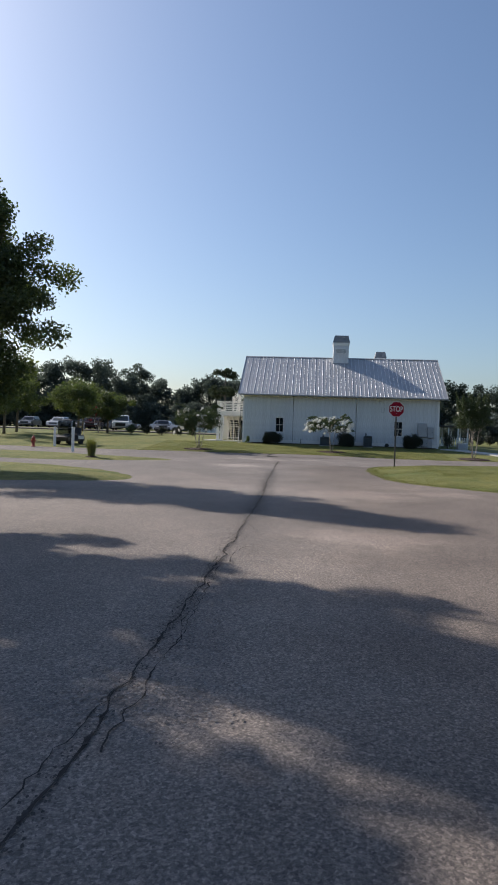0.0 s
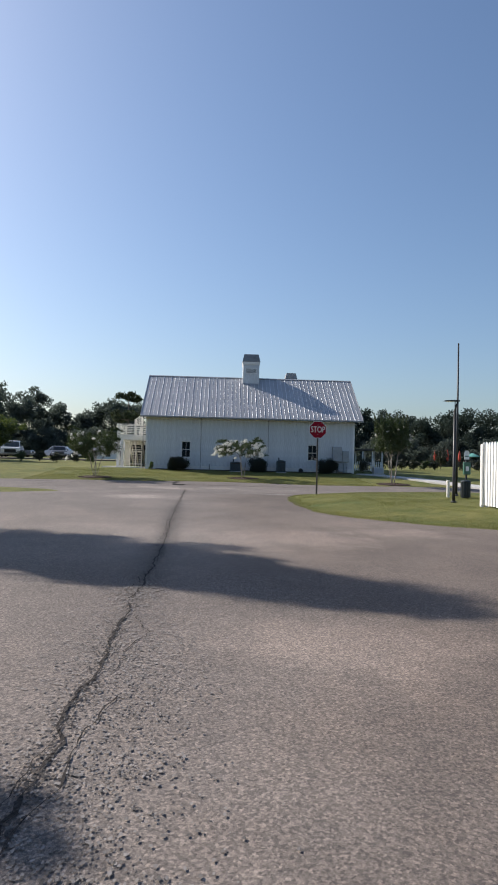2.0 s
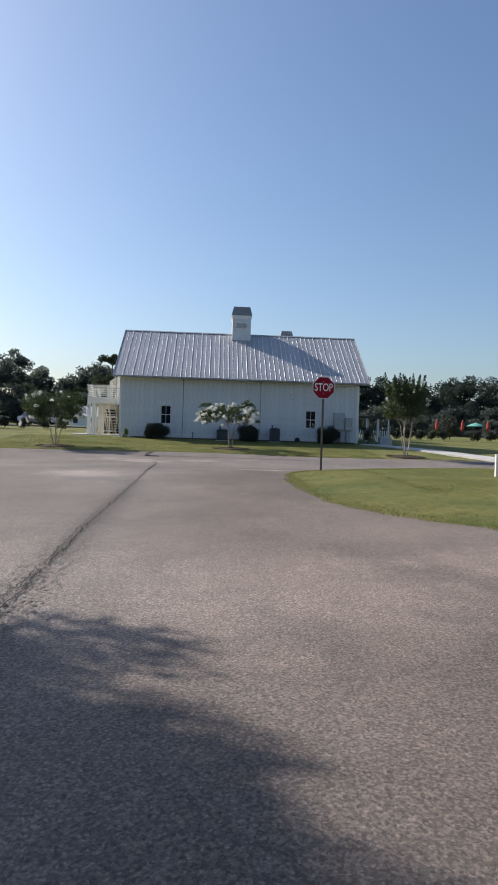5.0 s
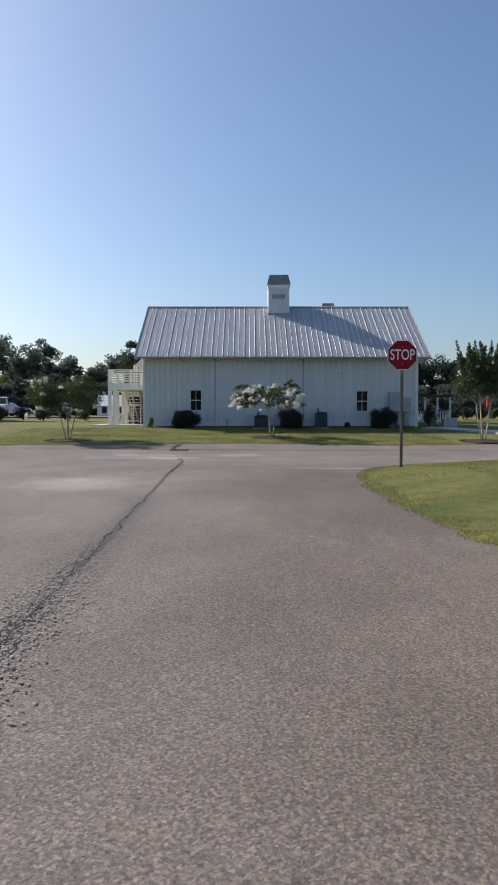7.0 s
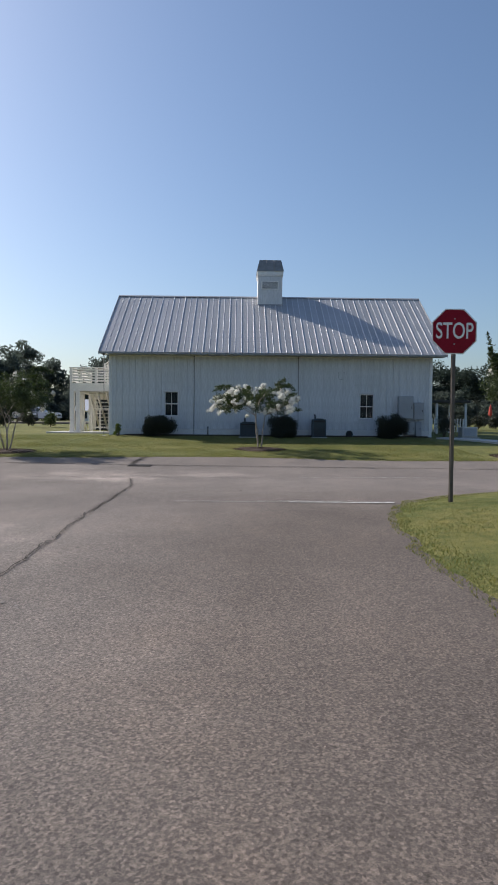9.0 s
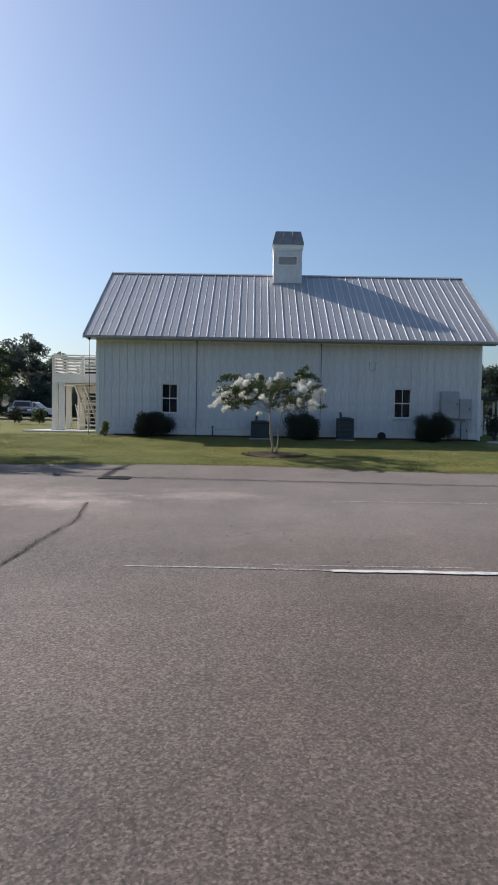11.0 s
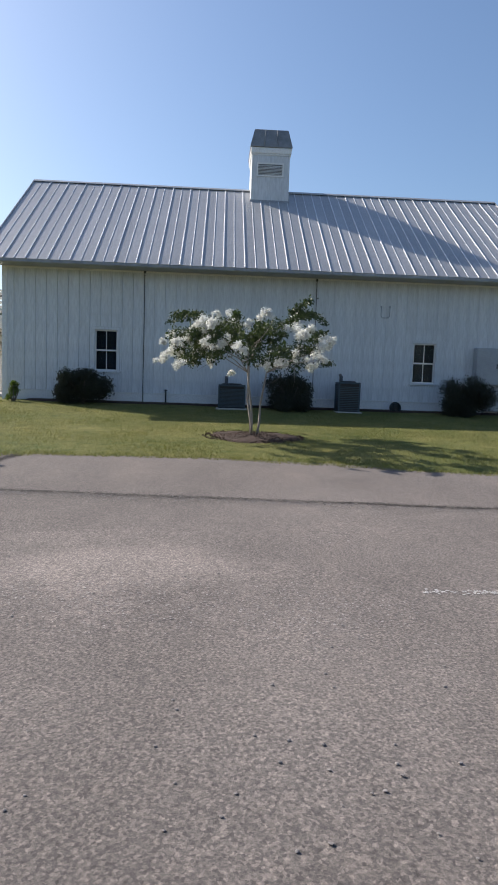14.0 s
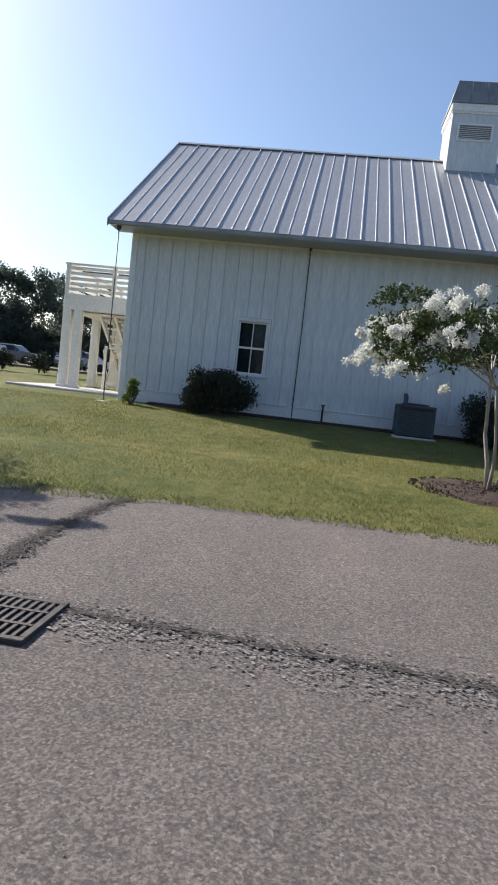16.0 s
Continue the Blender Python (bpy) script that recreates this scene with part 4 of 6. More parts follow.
def fixtures():
    for x, z0, z1 in ((4.04, 0.5, 4.23), (9.05, 0.8, 4.2)):
        bm = bmesh.new()
        tube(bm, [(0, -0.06, z0), (0.01, -0.06, (z0 + z1) / 2), (0, -0.06, z1)], 0.010, 8)
        t = thing("conduit", "thin dark conduit running up the white wall", "pipe", (x, 0, 0), group="conduits on the wall")
        part("tube", bm, PIPE, t)
        for z in np.linspace(z0 + 0.4, z1 - 0.1, 4):
            part("clip", boxm(-0.018, -0.066, z, 0.018, -0.035, z + 0.018), PIPE, t)
        part("junction_box", boxm(-0.03, -0.075, z1 - 0.02, 0.03, -0.03, z1 + 0.05, 0.006), PIPE, t)
    u = thing("wall_bracket", "small dark u-shaped bracket high on the wall", "bracket", (11.12, -0.04, 3.38))
    bm = bmesh.new()
    tube(bm, [(-0.13, -0.03, 0.17), (-0.13, -0.03, -0.12), (-0.09, -0.03, -0.17), (0.09, -0.03, -0.17), (0.13, -0.03, -0.12), (0.13, -0.03, 0.17)], 0.011, 6)
    part("bar", bm, BOX_GREY, u)
    for s in (-0.13, 0.13):
        part("lug", boxm(s - .02, -0.03, 0.13, s + .02, 0.0, 0.17), BOX_GREY, u)
    # utility cabinets by the corner
    for nm, x0, x1, z0, z1, d, lab in (("electric_cabinet", 13.86, 14.56, 1.33, 2.42, 0.28, "tall grey electric cabinet on the white wall"),
                                       ("meter_box", 14.60, 15.10, 1.30, 2.12, 0.2, "grey meter box on the white wall"),
                                       ("utility_box", 14.28, 14.66, 0.55, 1.18, 0.22, "low grey utility box on the white wall"),
                                       ("utility_box", 14.70, 15.0, 0.5, 1.2, 0.18, "pale grey utility box on the white wall")):
        t = thing(nm, lab, "utility box", ((x0 + x1) / 2, -0.04, z0))
        w, hh = (x1 - x0) / 2, z1 - z0
        part("case", boxm(-w, -d, 0, w, 0.02, hh, 0.012), BOX_GREY, t)
        dr = part("door", boxm(-w + .03, -d - .012, .03, w - .03, -d + .001, hh - .03, 0.004), BOX_GREY, t)
        part("handle", boxm(w - .10, -d - .03, hh * .45, w - .07, -d - .012, hh * .58, 0.004), BLACK, dr)
        if nm != "utility_box":
            bm = bmesh.new()
            tube(bm, [(0, -0.1, -z0 + 0.42), (0, -0.1, 0.0)], 0.03, 8)
            part("conduit", bm, BOX_GREY, t)
    # tap and hose reel
    t = thing("wall_tap", "small dark tap on a stub pipe by the wall", "tap", (4.72, -0.1, 0.42))
    bm = bmesh.new()
    tube(bm, [(0, 0, 0), (0, 0, 0.36), (0, -0.08, 0.42), (0, -0.12, 0.38)], 0.022, 8)
    part("pipe", bm, PIPE, t)
    bm = bmesh.new()
    lathe(bm, [(0.02, 0.42), (0.05, 0.43), (0.05, 0.45), (0.015, 0.46)], 10)
    part("handwheel", bm, PIPE, t)
    t = thing("hose_reel", "small dark hose reel at the foot of the wall", "hose reel", (11.5, -0.32, 0.38))
    bm = bmesh.new()
    for k in range(5):
        r = 0.15 - 0.004 * k
        pts = [(r * math.cos(a), -0.05 + 0.025 * k, 0.19 + r * math.sin(a)) for a in np.linspace(0, 2 * math.pi, 15)]
        tube(bm, pts, 0.014, 6, False)
    part("hose", bm, BIN_GREEN, t)
    part("stand", boxm(-0.12, -0.08, -0.02, 0.12, 0.12, 0.05, 0.01), BLACK, t)
    part("hub", boxm(-0.05, -0.06, 0.05, 0.05, 0.08, 0.26, 0.01), BLACK, t)
    drum = bmesh.new()
    lathe(drum, [(0.01, -0.045), (0.165, -0.04), (0.17, 0.0), (0.165, 0.04), (0.01, 0.045)], 18)
    part("drum", drum, BIN_GREEN, t).matrix_basis = pose(0, 0.02, 0.2, 90, 0, 0)


fixtures()


def ac_unit(x, y, w, h, lab):
    z = gz(x, y)
    t = thing("air_conditioner", lab, "air conditioner", (x, y, z), group="outdoor cooling units by the wall")
    part("pad", boxm(-w / 2 - .06, -w / 2 - .06, -0.1, w / 2 + .06, w / 2 + .06, 0.06, 0.01), CONCRETE, t, "concrete pad")
    part("core", boxm(-w / 2 + .03, -w / 2 + .03, 0.06, w / 2 - .03, w / 2 - .03, h - .04), BLACK, t)
    for sx in (-1, 1):
        for sy in (-1, 1):
            part("corner_post", boxm(sx * (w / 2 - .02) - .02, sy * (w / 2 - .02) - .02, 0.06, sx * (w / 2 - .02) + .02, sy * (w / 2 - .02) + .02, h - .05), AC_PAINT, t)
    n = 14
    fin = mesh_of(boxm(-w / 2 + .04, -0.008, -0.012, w / 2 - .04, 0.008, 0.012), "louvre", AC_PAINT)
    for i in range(n):
        z1 = 0.11 + i * (h - 0.2) / n
        part("louvre", fin, None, t).location = (0, -w / 2 + .012, z1)
    side = mesh_of(boxm(-0.008, -w / 2 + .04, -0.012, 0.008, w / 2 - .04, 0.012), "louvre", AC_PAINT)
    for i in range(n):
        z1 = 0.11 + i * (h - 0.2) / n
        part("louvre", side, None, t).location = (-w / 2 + .012, 0, z1)
        part("louvre", side, None, t).location = (w / 2 - .012, 0, z1)
    bm = bmesh.new()
    box(bm, -w / 2, -w / 2, h - .05, w / 2, w / 2, h, 0.012)
    part("top_cover", bm, AC_PAINT, t)
    bm = bmesh.new()
    lathe(bm, [(w * .38, h - .002), (w * .38, h + .02), (w * .33, h + .035), (w * .1, h + .04)], 20)
    part("fan_grille", bm, BLACK, t)
    bm = bmesh.new()
    tube(bm, [(-w * .2, w / 2 + .1, 0.3), (-w * .2, w / 2 + .1, h + 0.16), (-w * .2, w / 2 + .25, h + .2)], 0.05, 8)
    part("lineset", bm, PIPE, t, "insulated refrigerant pipe")


ac_unit(6.64, -0.72, 0.76, 0.72, "dark air conditioner unit on a pad behind the tree")
ac_unit(9.98, -0.68, 0.62, 0.90, "dark green-grey air conditioner unit by the wall")


def wall_bed():
    """Strip of dark mulch along the foot of the front wall."""
    rng = np.random.default_rng(401)
    bm = bmesh.new()
    prev = None
    for i in range(105):
        x = 0.75 + i * 0.14
        d = 0.46 + 0.07 * math.sin(i * .35) + rng.uniform(-.03, .03)
        row = [bm.verts.new((x, y, gz(x, y) + z)) for y, z in ((-d, 0.03), (-d + .08, 0.085), (-0.04, 0.10))]
        if prev:
            for k in range(2):
                bm.faces.new((prev[k], row[k], row[k + 1], prev[k + 1]))
        prev = row
    t = thing("wall_bed", "dark bark mulch strip along the house wall", "mulch bed", (0, 0, 0))
    part("mulch", bm, MULCH, t)
    pts = []
    for _ in range(3500):
        x, y = rng.uniform(.8, 15.3), -rng.uniform(.05, .52)
        pts.append((x, y, gz(x, y) + 0.095))
    part("bark_litter", leaves_mesh("bark_litter", pts, 0.05, MULCH_CHIP, rng, 0.35), None, t, "loose bark chips")["kind"] = "stuff"


wall_bed()


def porch():
    """Two-level porch with slatted rails and an outside stair on the house's left end."""
    t = thing("porch", "cream-white two-level wooden porch with slatted railings", "porch", (0, 0, 0))
    x0, x1, y0, y1 = -2.48, -0.02, 2.15, 6.6
    part("slab", boxm(x0 - 0.9, y0 - 1.1, 0.1, x1, y1 + 0.5, 0.545, 0.02), CONCRETE, t, "pale concrete slab")
    for x, y in ((x0, y0), (x0 + 0.30, y0), (x0, 4.3), (x0, y1 - 0.3), (-1.25, y1 - 0.3), (x1 - 0.22, y0)):
        w = 0.22
        p = part("post", boxm(x, y, 0.47, x + w, y + w, 2.62, 0.012), CREAM, t)
        part("base_trim", boxm(x - .03, y - .03, 0.47, x + w + .03, y + w + .03, 0.62, 0.008), CREAM, p)
    for b in ((x0, y0, x1, y0 + 0.2), (x0, y0 + 0.2, x0 + 0.2, y1), (x0 + 0.2, y1 - 0.2, x1, y1)):
        part("beam", boxm(b[0], b[1], 2.62, b[2], b[3], 2.98, 0.01), CREAM, t)
    part("deck", boxm(x0 + 0.01, y0 + 0.01, 2.98, x1, y1 - 0.01, 3.04), CREAM, t)
    part("porch_ceiling", boxm(x0 + 0.2, y0 + 0.2, 2.56, x1, y1 - 0.2, 2.60), CREAM, t)
    for x, y in ((x0, y0), (x0, 4.3), (x0, y1 - 0.12), (-1.25, y1 - 0.12), (-1.2, y0), (x1 - 0.14, y0)):
        part("rail_post", boxm(x, y, 3.04, x + .12, y + .12, 3.80, 0.006), CREAM, t)
    for z in (3.12, 3.26, 3.40, 3.54, 3.68):
        part("rail_slat", boxm(x0 + .12, y0 + .03, z, x1 - .14, y0 + .06, z + .085, 0.004), CREAM, t)
        part("rail_slat", boxm(x0 + .03, y0 + .12, z, x0 + .06, y1 - .12, z + .085, 0.004), CREAM, t)
    part("top_rail", boxm(x0 - .03, y0 - .02, 3.80, x1, y0 + .14, 3.85, 0.008), CREAM, t)
    part("top_rail", boxm(x0 - .03, y0 + .14, 3.80, x0 + .14, y1 + .02, 3.85, 0.008), CREAM, t)
    part("dark_rail", boxm(x0 + .25, y0 + .5, 3.68, x1, y0 + .54, 3.74), PIPE, t, "dark metal inner handrail")
    # stair rising towards the front, in two widths with a stringer between
    n = 12
    for i in range(n):
        y, z = 5.55 - i * 0.265, 0.55 + (i + 1) * 2.35 / n
        for xa, xb in ((-1.61, -1.24), (-1.18, -0.76)):
            part("tread", boxm(xa, y - 0.27, z - 0.05, xb, y, z, 0.006), CREAM, t)
    for x in (-1.67, -1.24, -0.76):
        s = bmesh.new()
        vs = [s.verts.new((x + dx, y, z + dz)) for dx in (0, 0.06) for y, z in ((5.6, 0.47), (2.36, 2.78)) for dz in (0.0, 0.22)]
        for f in ((0, 1, 3, 2), (4, 6, 7, 5), (0, 4, 5, 1), (2, 3, 7, 6), (0, 2, 6, 4), (1, 5, 7, 3)):
            s.faces.new([vs[k] for k in f])
        bmesh.ops.recalc_face_normals(s, faces=s.faces[:])
        part("stringer", s, CREAM, t)
    for x in (-1.67, -0.76):
        for k in range(5):
            y, z = 5.4 - k * 0.72, 0.75 + k * 0.52
            part("stair_post", boxm(x, y, z, x + .05, y + .05, min(z + 0.95, 2.6)), CREAM, t)
        hr = bmesh.new()
        tube(hr, [(x + .02, 5.5, 1.55), (x + .02, 3.95, 2.58)], 0.035, 8)
        part("handrail", hr, CREAM, t)
    # frame under the stair with two bays
    for x in (-1.67, -1.22, -0.76):
        part("bay_post", boxm(x, 3.35, 0.545, x + .07, 3.42, 1.72), CREAM, t)
    part("bay_head", boxm(-1.67, 3.345, 1.72, -0.69, 3.425, 1.80), CREAM, t)
    part("bay_rail", boxm(-1.60, 3.36, 0.72, -0.76, 3.41, 0.80), CREAM, t)
    for k in range(3):
        yy = 2.6 + k * 1.25
        part("dark_panel", boxm(-0.055, yy, 0.49, -0.012, yy + 0.85, 2.4, 0.005), DARK, t, "dark panel under the porch deck")
    bk = bmesh.new()
    for a, c, z0_, z1_ in ((-2.28, -1.9, .47, 2.6), (-1.9, -1.15, 2.3, 2.6), (-1.15, -0.02, 2.3, 2.6)):
        box(bk, a, 5.6, z0_, c, 5.68, z1_)
    part("screen_wall", bk, CREAM, t, "cream back wall with two openings")
    # Dark sheets behind the treads put shade into the stair's gaps.
    part("dark_panel", boxm(-1.9, 5.63, .47, -1.15, 5.66, 2.3), DARK, t, "dark panel under the porch deck")
    part("dark_panel", boxm(-1.15, 5.70, .47, -0.02, 5.74, 2.3), DARK, t, "dark panel under the porch deck")
    lattice = mesh_of(boxm(-0.02, -0.02, 0, 0.02, 0.02, 1.25), "lattice_bar", CREAM)
    for k in range(3):
        part("lattice_bar", lattice, None, t).matrix_basis = pose(-2.1 + k * 0.16, 4.32, 0.5, 0, 12 if k % 2 else -12, 0)


porch()


def rear_stair():
    """Steep outside flight behind the porch, with a slatted guard."""
    y0, y1, zg = 8.0, 8.9, gz(-1.6, 8.4)
    t = thing("rear_stair", "white outside stair with a slatted guard behind the porch", "stair", (-1.64, y0, zg))
    for x, z1 in ((-0.32, 4.55), (0.26, 5.12)):
        for y in (0.0, y1 - y0):
            part("post", boxm(x, y, -0.1, x + 0.09, y + 0.09, z1 - zg, 0.006), CREAM, t)
    for k in range(15):
        part("tread", boxm(-0.32 + k * 0.045, 0.1, 0.28 * (k + 1) - 0.05, -0.10 + k * 0.045, y1 - y0, 0.28 * (k + 1), 0.005), CREAM, t)
    for k in range(5):
        g = bmesh.new()
        zz = 3.86 + k * 0.15 - zg
        tube(g, [(-0.28, 0.045, zz), (0.30, 0.045, zz + 0.50)], 0.03, 6)
        part("guard_slat", g, CREAM, t)
    for y in (0.06, y1 - y0 + 0.03):
        g = bmesh.new()
        tube(g, [(-0.28, y, 0.0), (0.30, y, 4.2 - zg + 0.3)], 0.05, 6)
        part("stringer", g, CREAM, t)


rear_stair()


def rain_chain():
    t = thing("rain_chain", "thin dark rain chain hanging from the eave corner", "rain chain", (-0.16, -0.62, gz(0, -0.6)))
    bm = bmesh.new()
    tube(bm, [(0, 0, 0.05), (0.01, 0, 1.9), (0.0, 0, 3.85)], 0.013, 6)
    part("chain", bm, PIPE, t)
    bm = bmesh.new()
    lathe(bm, [(0.03, 3.80), (0.06, 3.86), (0.06, 3.88)], 10)
    part("funnel", bm, PIPE, t)
    part("splash_block", boxm(-0.12, -0.2, -0.03, 0.12, 0.14, 0.05, 0.015), WHITE_TRIM, t, "white splash block")


rain_chain()


# ---- stop sign ----
def letters(text, size, mat_, parent, loc, sx=1.0, name="lettering", label=""):
    cu = bpy.data.curves.new(name, "FONT")
    cu.body, cu.size, cu.align_x, cu.align_y, cu.extrude = text, size, "CENTER", "CENTER", 0.002
    cu.offset = 0.003
    tmp = new("tmp_text", cu)
    me = bpy.data.meshes.new_from_object(tmp.evaluated_get(bpy.context.evaluated_depsgraph_get()))
    bpy.data.objects.remove(tmp)
    me.materials.clear()
    me.materials.append(mat_)
    ob = part(name, me, None, parent, label)
    ob.matrix_basis = pose(*loc, 90, 0, 0) @ Matrix.Diagonal((sx, 1, 1, 1))
    return ob


def octagon(bm, r, y0, y1, z):
    prism(bm, [(r * math.cos(math.pi / 8 + k * math.pi / 4) / math.cos(math.pi / 8), z + r * math.sin(math.pi / 8 + k * math.pi / 4) / math.cos(math.pi / 8)) for k in range(8)], y0, y1)
    return bm


def stop_sign():
    x, y = 9.62, -20.95
    z = lawn_z(LAWN_STOP, x, y)
    t = thing("stop_sign", "red octagonal stop sign on a weathered steel post", "stop sign", (x, y, z - 0.02))
    zc = 2.62 - z + 0.02
    bm = bmesh.new()
    for a in ((-0.026, 0.0, 0.026, 0.008), (-0.026, 0.008, -0.019, 0.03), (0.019, 0.008, 0.026, 0.03), (-0.036, 0.024, -0.026, 0.03), (0.026, 0.024, 0.036, 0.03)):
        box(bm, a[0], a[1], -0.1, a[2], a[3], zc + 0.3)
    part("post", bm, POST_STEEL, t)
    p = part("plate", octagon(bmesh.new(), 0.358, -0.004, -0.001, zc), SIGN_BACK, t)
    part("border", octagon(bmesh.new(), 0.357, -0.006, -0.004, zc), SIGN_WHITE, t, "thin white border")
    part("face", octagon(bmesh.new(), 0.340, -0.0085, -0.006, zc), SIGN_RED, t, "red reflective face")
    letters("STOP", 0.36, SIGN_WHITE, t, (0, -0.0105, zc), 0.70, "lettering", "white STOP letters")
    for dz in (-0.2, 0.2):
        b = bmesh.new()
        lathe(b, [(0.012, 0.0), (0.012, 0.004), (0.006, 0.008)], 8)
        part("bolt", b, SIGN_BACK, t).matrix_basis = pose(0, -0.0085, zc + dz, 90, 0, 0)


stop_sign()


# ---- lamp, poles, bin, fence on the stop lawn ----
def street_lamp():
    x, y = 13.12, -27.43
    z = lawn_z(LAWN_STOP, x, y)
    t = thing("street_lamp", "slim black street lamp with a flat arm head", "street lamp", (x, y, z))
    h = 3.36 - z
    part("pole", tube(bmesh.new(), [(0, 0, -0.1), (0, 0, 0.4), (0, 0, h - 0.3)], [0.052, 0.048, 0.042], 12), BLACK, t)
    b = bmesh.new()
    lathe(b, [(0.10, 0.0), (0.10, 0.03), (0.06, 0.07)], 14)
    part("base_plate", b, BLACK, t)
    part("arm", tube(bmesh.new(), [(0, 0, h - 0.35), (0.03, 0, h - 0.2), (0.09, 0, h - 0.02)], 0.026, 8), BLACK, t)
    part("brace", tube(bmesh.new(), [(0, 0, h - 0.35), (0.0, 0, h - 0.02)], 0.016, 8), BLACK, t)
    b = bmesh.new()
    prism(b, [(0.12, h - 0.03), (0.12, h + 0.012), (-0.05, h + 0.02), (-0.36, h - 0.005), (-0.37, h - 0.022), (-0.05, h - 0.025)], -0.11, 0.11)
    part("head", b, BLACK, t)
    part("lens", boxm(-0.28, -0.09, h - 0.036, -0.05, 0.09, h - 0.026), SIGN_WHITE, t, "pale lamp lens")


street_lamp()


def small_things():
    z = lawn_z(LAWN_STOP, 14.8, -22.8)
    t = thing("flag_pole", "tall thin grey pole without a flag", "pole", (14.88, -22.9, z))
    part("shaft", tube(bmesh.new(), [(0, 0, -0.1), (0, 0, 3), (0, 0, 6.0)], [0.05, 0.042, 0.028], 10), GREY_POLE, t)
    b = bmesh.new()
    lathe(b, [(0.1, 0.0), (0.1, 0.02), (0.05, 0.08)], 12)
    part("collar", b, GREY_POLE, t)
    b = bmesh.new()
    lathe(b, [(0.01, 5.99), (0.035, 6.02), (0.035, 6.05), (0.005, 6.08)], 10)
    part("finial", b, GREY_POLE, t)
    z = lawn_z(LAWN_STOP, 14.2, -24.1)
    t = thing("bollard", "short white square bollard", "bollard", (14.12, -24.1, z))
    part("shaft", boxm(-0.045, -0.045, -0.05, 0.045, 0.045, 0.60, 0.01), CREAM, t)
    part("cap", boxm(-0.055, -0.055, 0.60, 0.055, 0.055, 0.64, 0.012), CREAM, t)
    z = lawn_z(LAWN_STOP, 15.0, -24.2)
    t = thing("litter_bin", "dark green slatted litter bin on the lawn", "litter bin", (14.75, -24.2, z))
    t.scale = (0.85, 0.85, 0.8)
    b = bmesh.new()
    lathe(b, [(0.17, 0.0), (0.185, 0.05), (0.185, 0.72), (0.16, 0.74)], 20)
    part("drum", b, BIN_GREEN, t)
    sl = mesh_of(boxm(-0.022, -0.012, 0.03, 0.022, 0.012, 0.74), "slat", BIN_GREEN)
    for k in range(18):
        a = k * 20
        part("slat", sl, None, t).matrix_basis = pose(0.2 * math.cos(radians(a)), 0.2 * math.sin(radians(a)), 0, 0, 0, a + 90)
    b = bmesh.new()
    lathe(b, [(0.21, 0.74), (0.222, 0.76), (0.215, 0.79), (0.13, 0.83)], 20)
    part("lid", b, BIN_GREEN, t)
    z = lawn_z(LAWN_STOP, 14.95, -23.3)
    t = thing("notice_post", "pet waste station post with a white sign and green box", "sign post", (15.15, -23.2, z))
    part("post", boxm(-0.03, -0.03, -0.05, 0.03, 0.03, 1.75), GREY_POLE, t)
    b = bmesh.new()
    out = [(-0.10, 1.45), (0.10, 1.45), (0.10, 1.72), (0.06, 1.80), (-0.06, 1.80), (-0.10, 1.72)]
    prism(b, out, -0.045, -0.031)
    part("sign", b, SIGN_WHITE, t, "white rounded notice")
    part("sign_bar", boxm(-0.08, -0.048, 1.56, 0.08, -0.0455, 1.60), GREEN_PLATE, t)
    bx = part("dispenser", boxm(-0.15, -0.14, 0.86, 0.13, -0.03, 1.34, 0.02), GREEN_PLATE, t, "grey-green bag dispenser")
    part("label", boxm(-0.07, -0.143, 1.0, 0.05, -0.1405, 1.18), SIGN_WHITE, bx)


small_things()


def picket_fence():
    """Tall white picket fence round a corner of the lawn."""
    x0, y0 = 13.36, -29.25
    t = thing("picket_fence", "tall white painted picket fence", "fence", (x0, y0, 0))
    pk = bmesh.new()
    w = 0.065
    prism(pk, [(-w, 0), (w, 0), (w, 1.80), (0.02, 1.86), (-0.02, 1.86), (-w, 1.80)], -0.012, 0.012)
    pk = mesh_of(pk, "picket", WHITE_TRIM)
    runs = [((0, 0), (0.0, -4.0)), ((0, 0), (5.2, 0.5)), ((0, -4.0), (5.2, -3.8))]
    for k, (a, b) in enumerate(runs):
        a, b = Vector(a), Vector(b)
        d = b - a
        ang = math.degrees(math.atan2(d.y, d.x))
        n = int(d.length / 0.19)
        zz = 0.12
        for z in (0.32, 1.0, 1.62):
            r = part("rail", boxm(0, 0.014, z, d.length, 0.055, z + 0.09), WHITE_TRIM, t)
            r.matrix_basis = pose(a.x, a.y, zz, 0, 0, ang)
        for i in range(n + 1):
            p = a + d * (i / n)
            q = part("picket", pk, None, t)
            q.matrix_basis = pose(p.x, p.y, zz - 0.02 + 0.006 * math.sin(i * 2.1), 0, 0, ang)
        for i in range(3):
            p = a + d * (i / 2)
            nx = Vector((-d.y, d.x)).normalized() * 0.1
            part("post", boxm(p.x + nx.x - .05, p.y + nx.y - .05, -0.1, p.x + nx.x + .05, p.y + nx.y + .05, zz + 1.78, 0.006), WHITE_TRIM, t)


picket_fence()


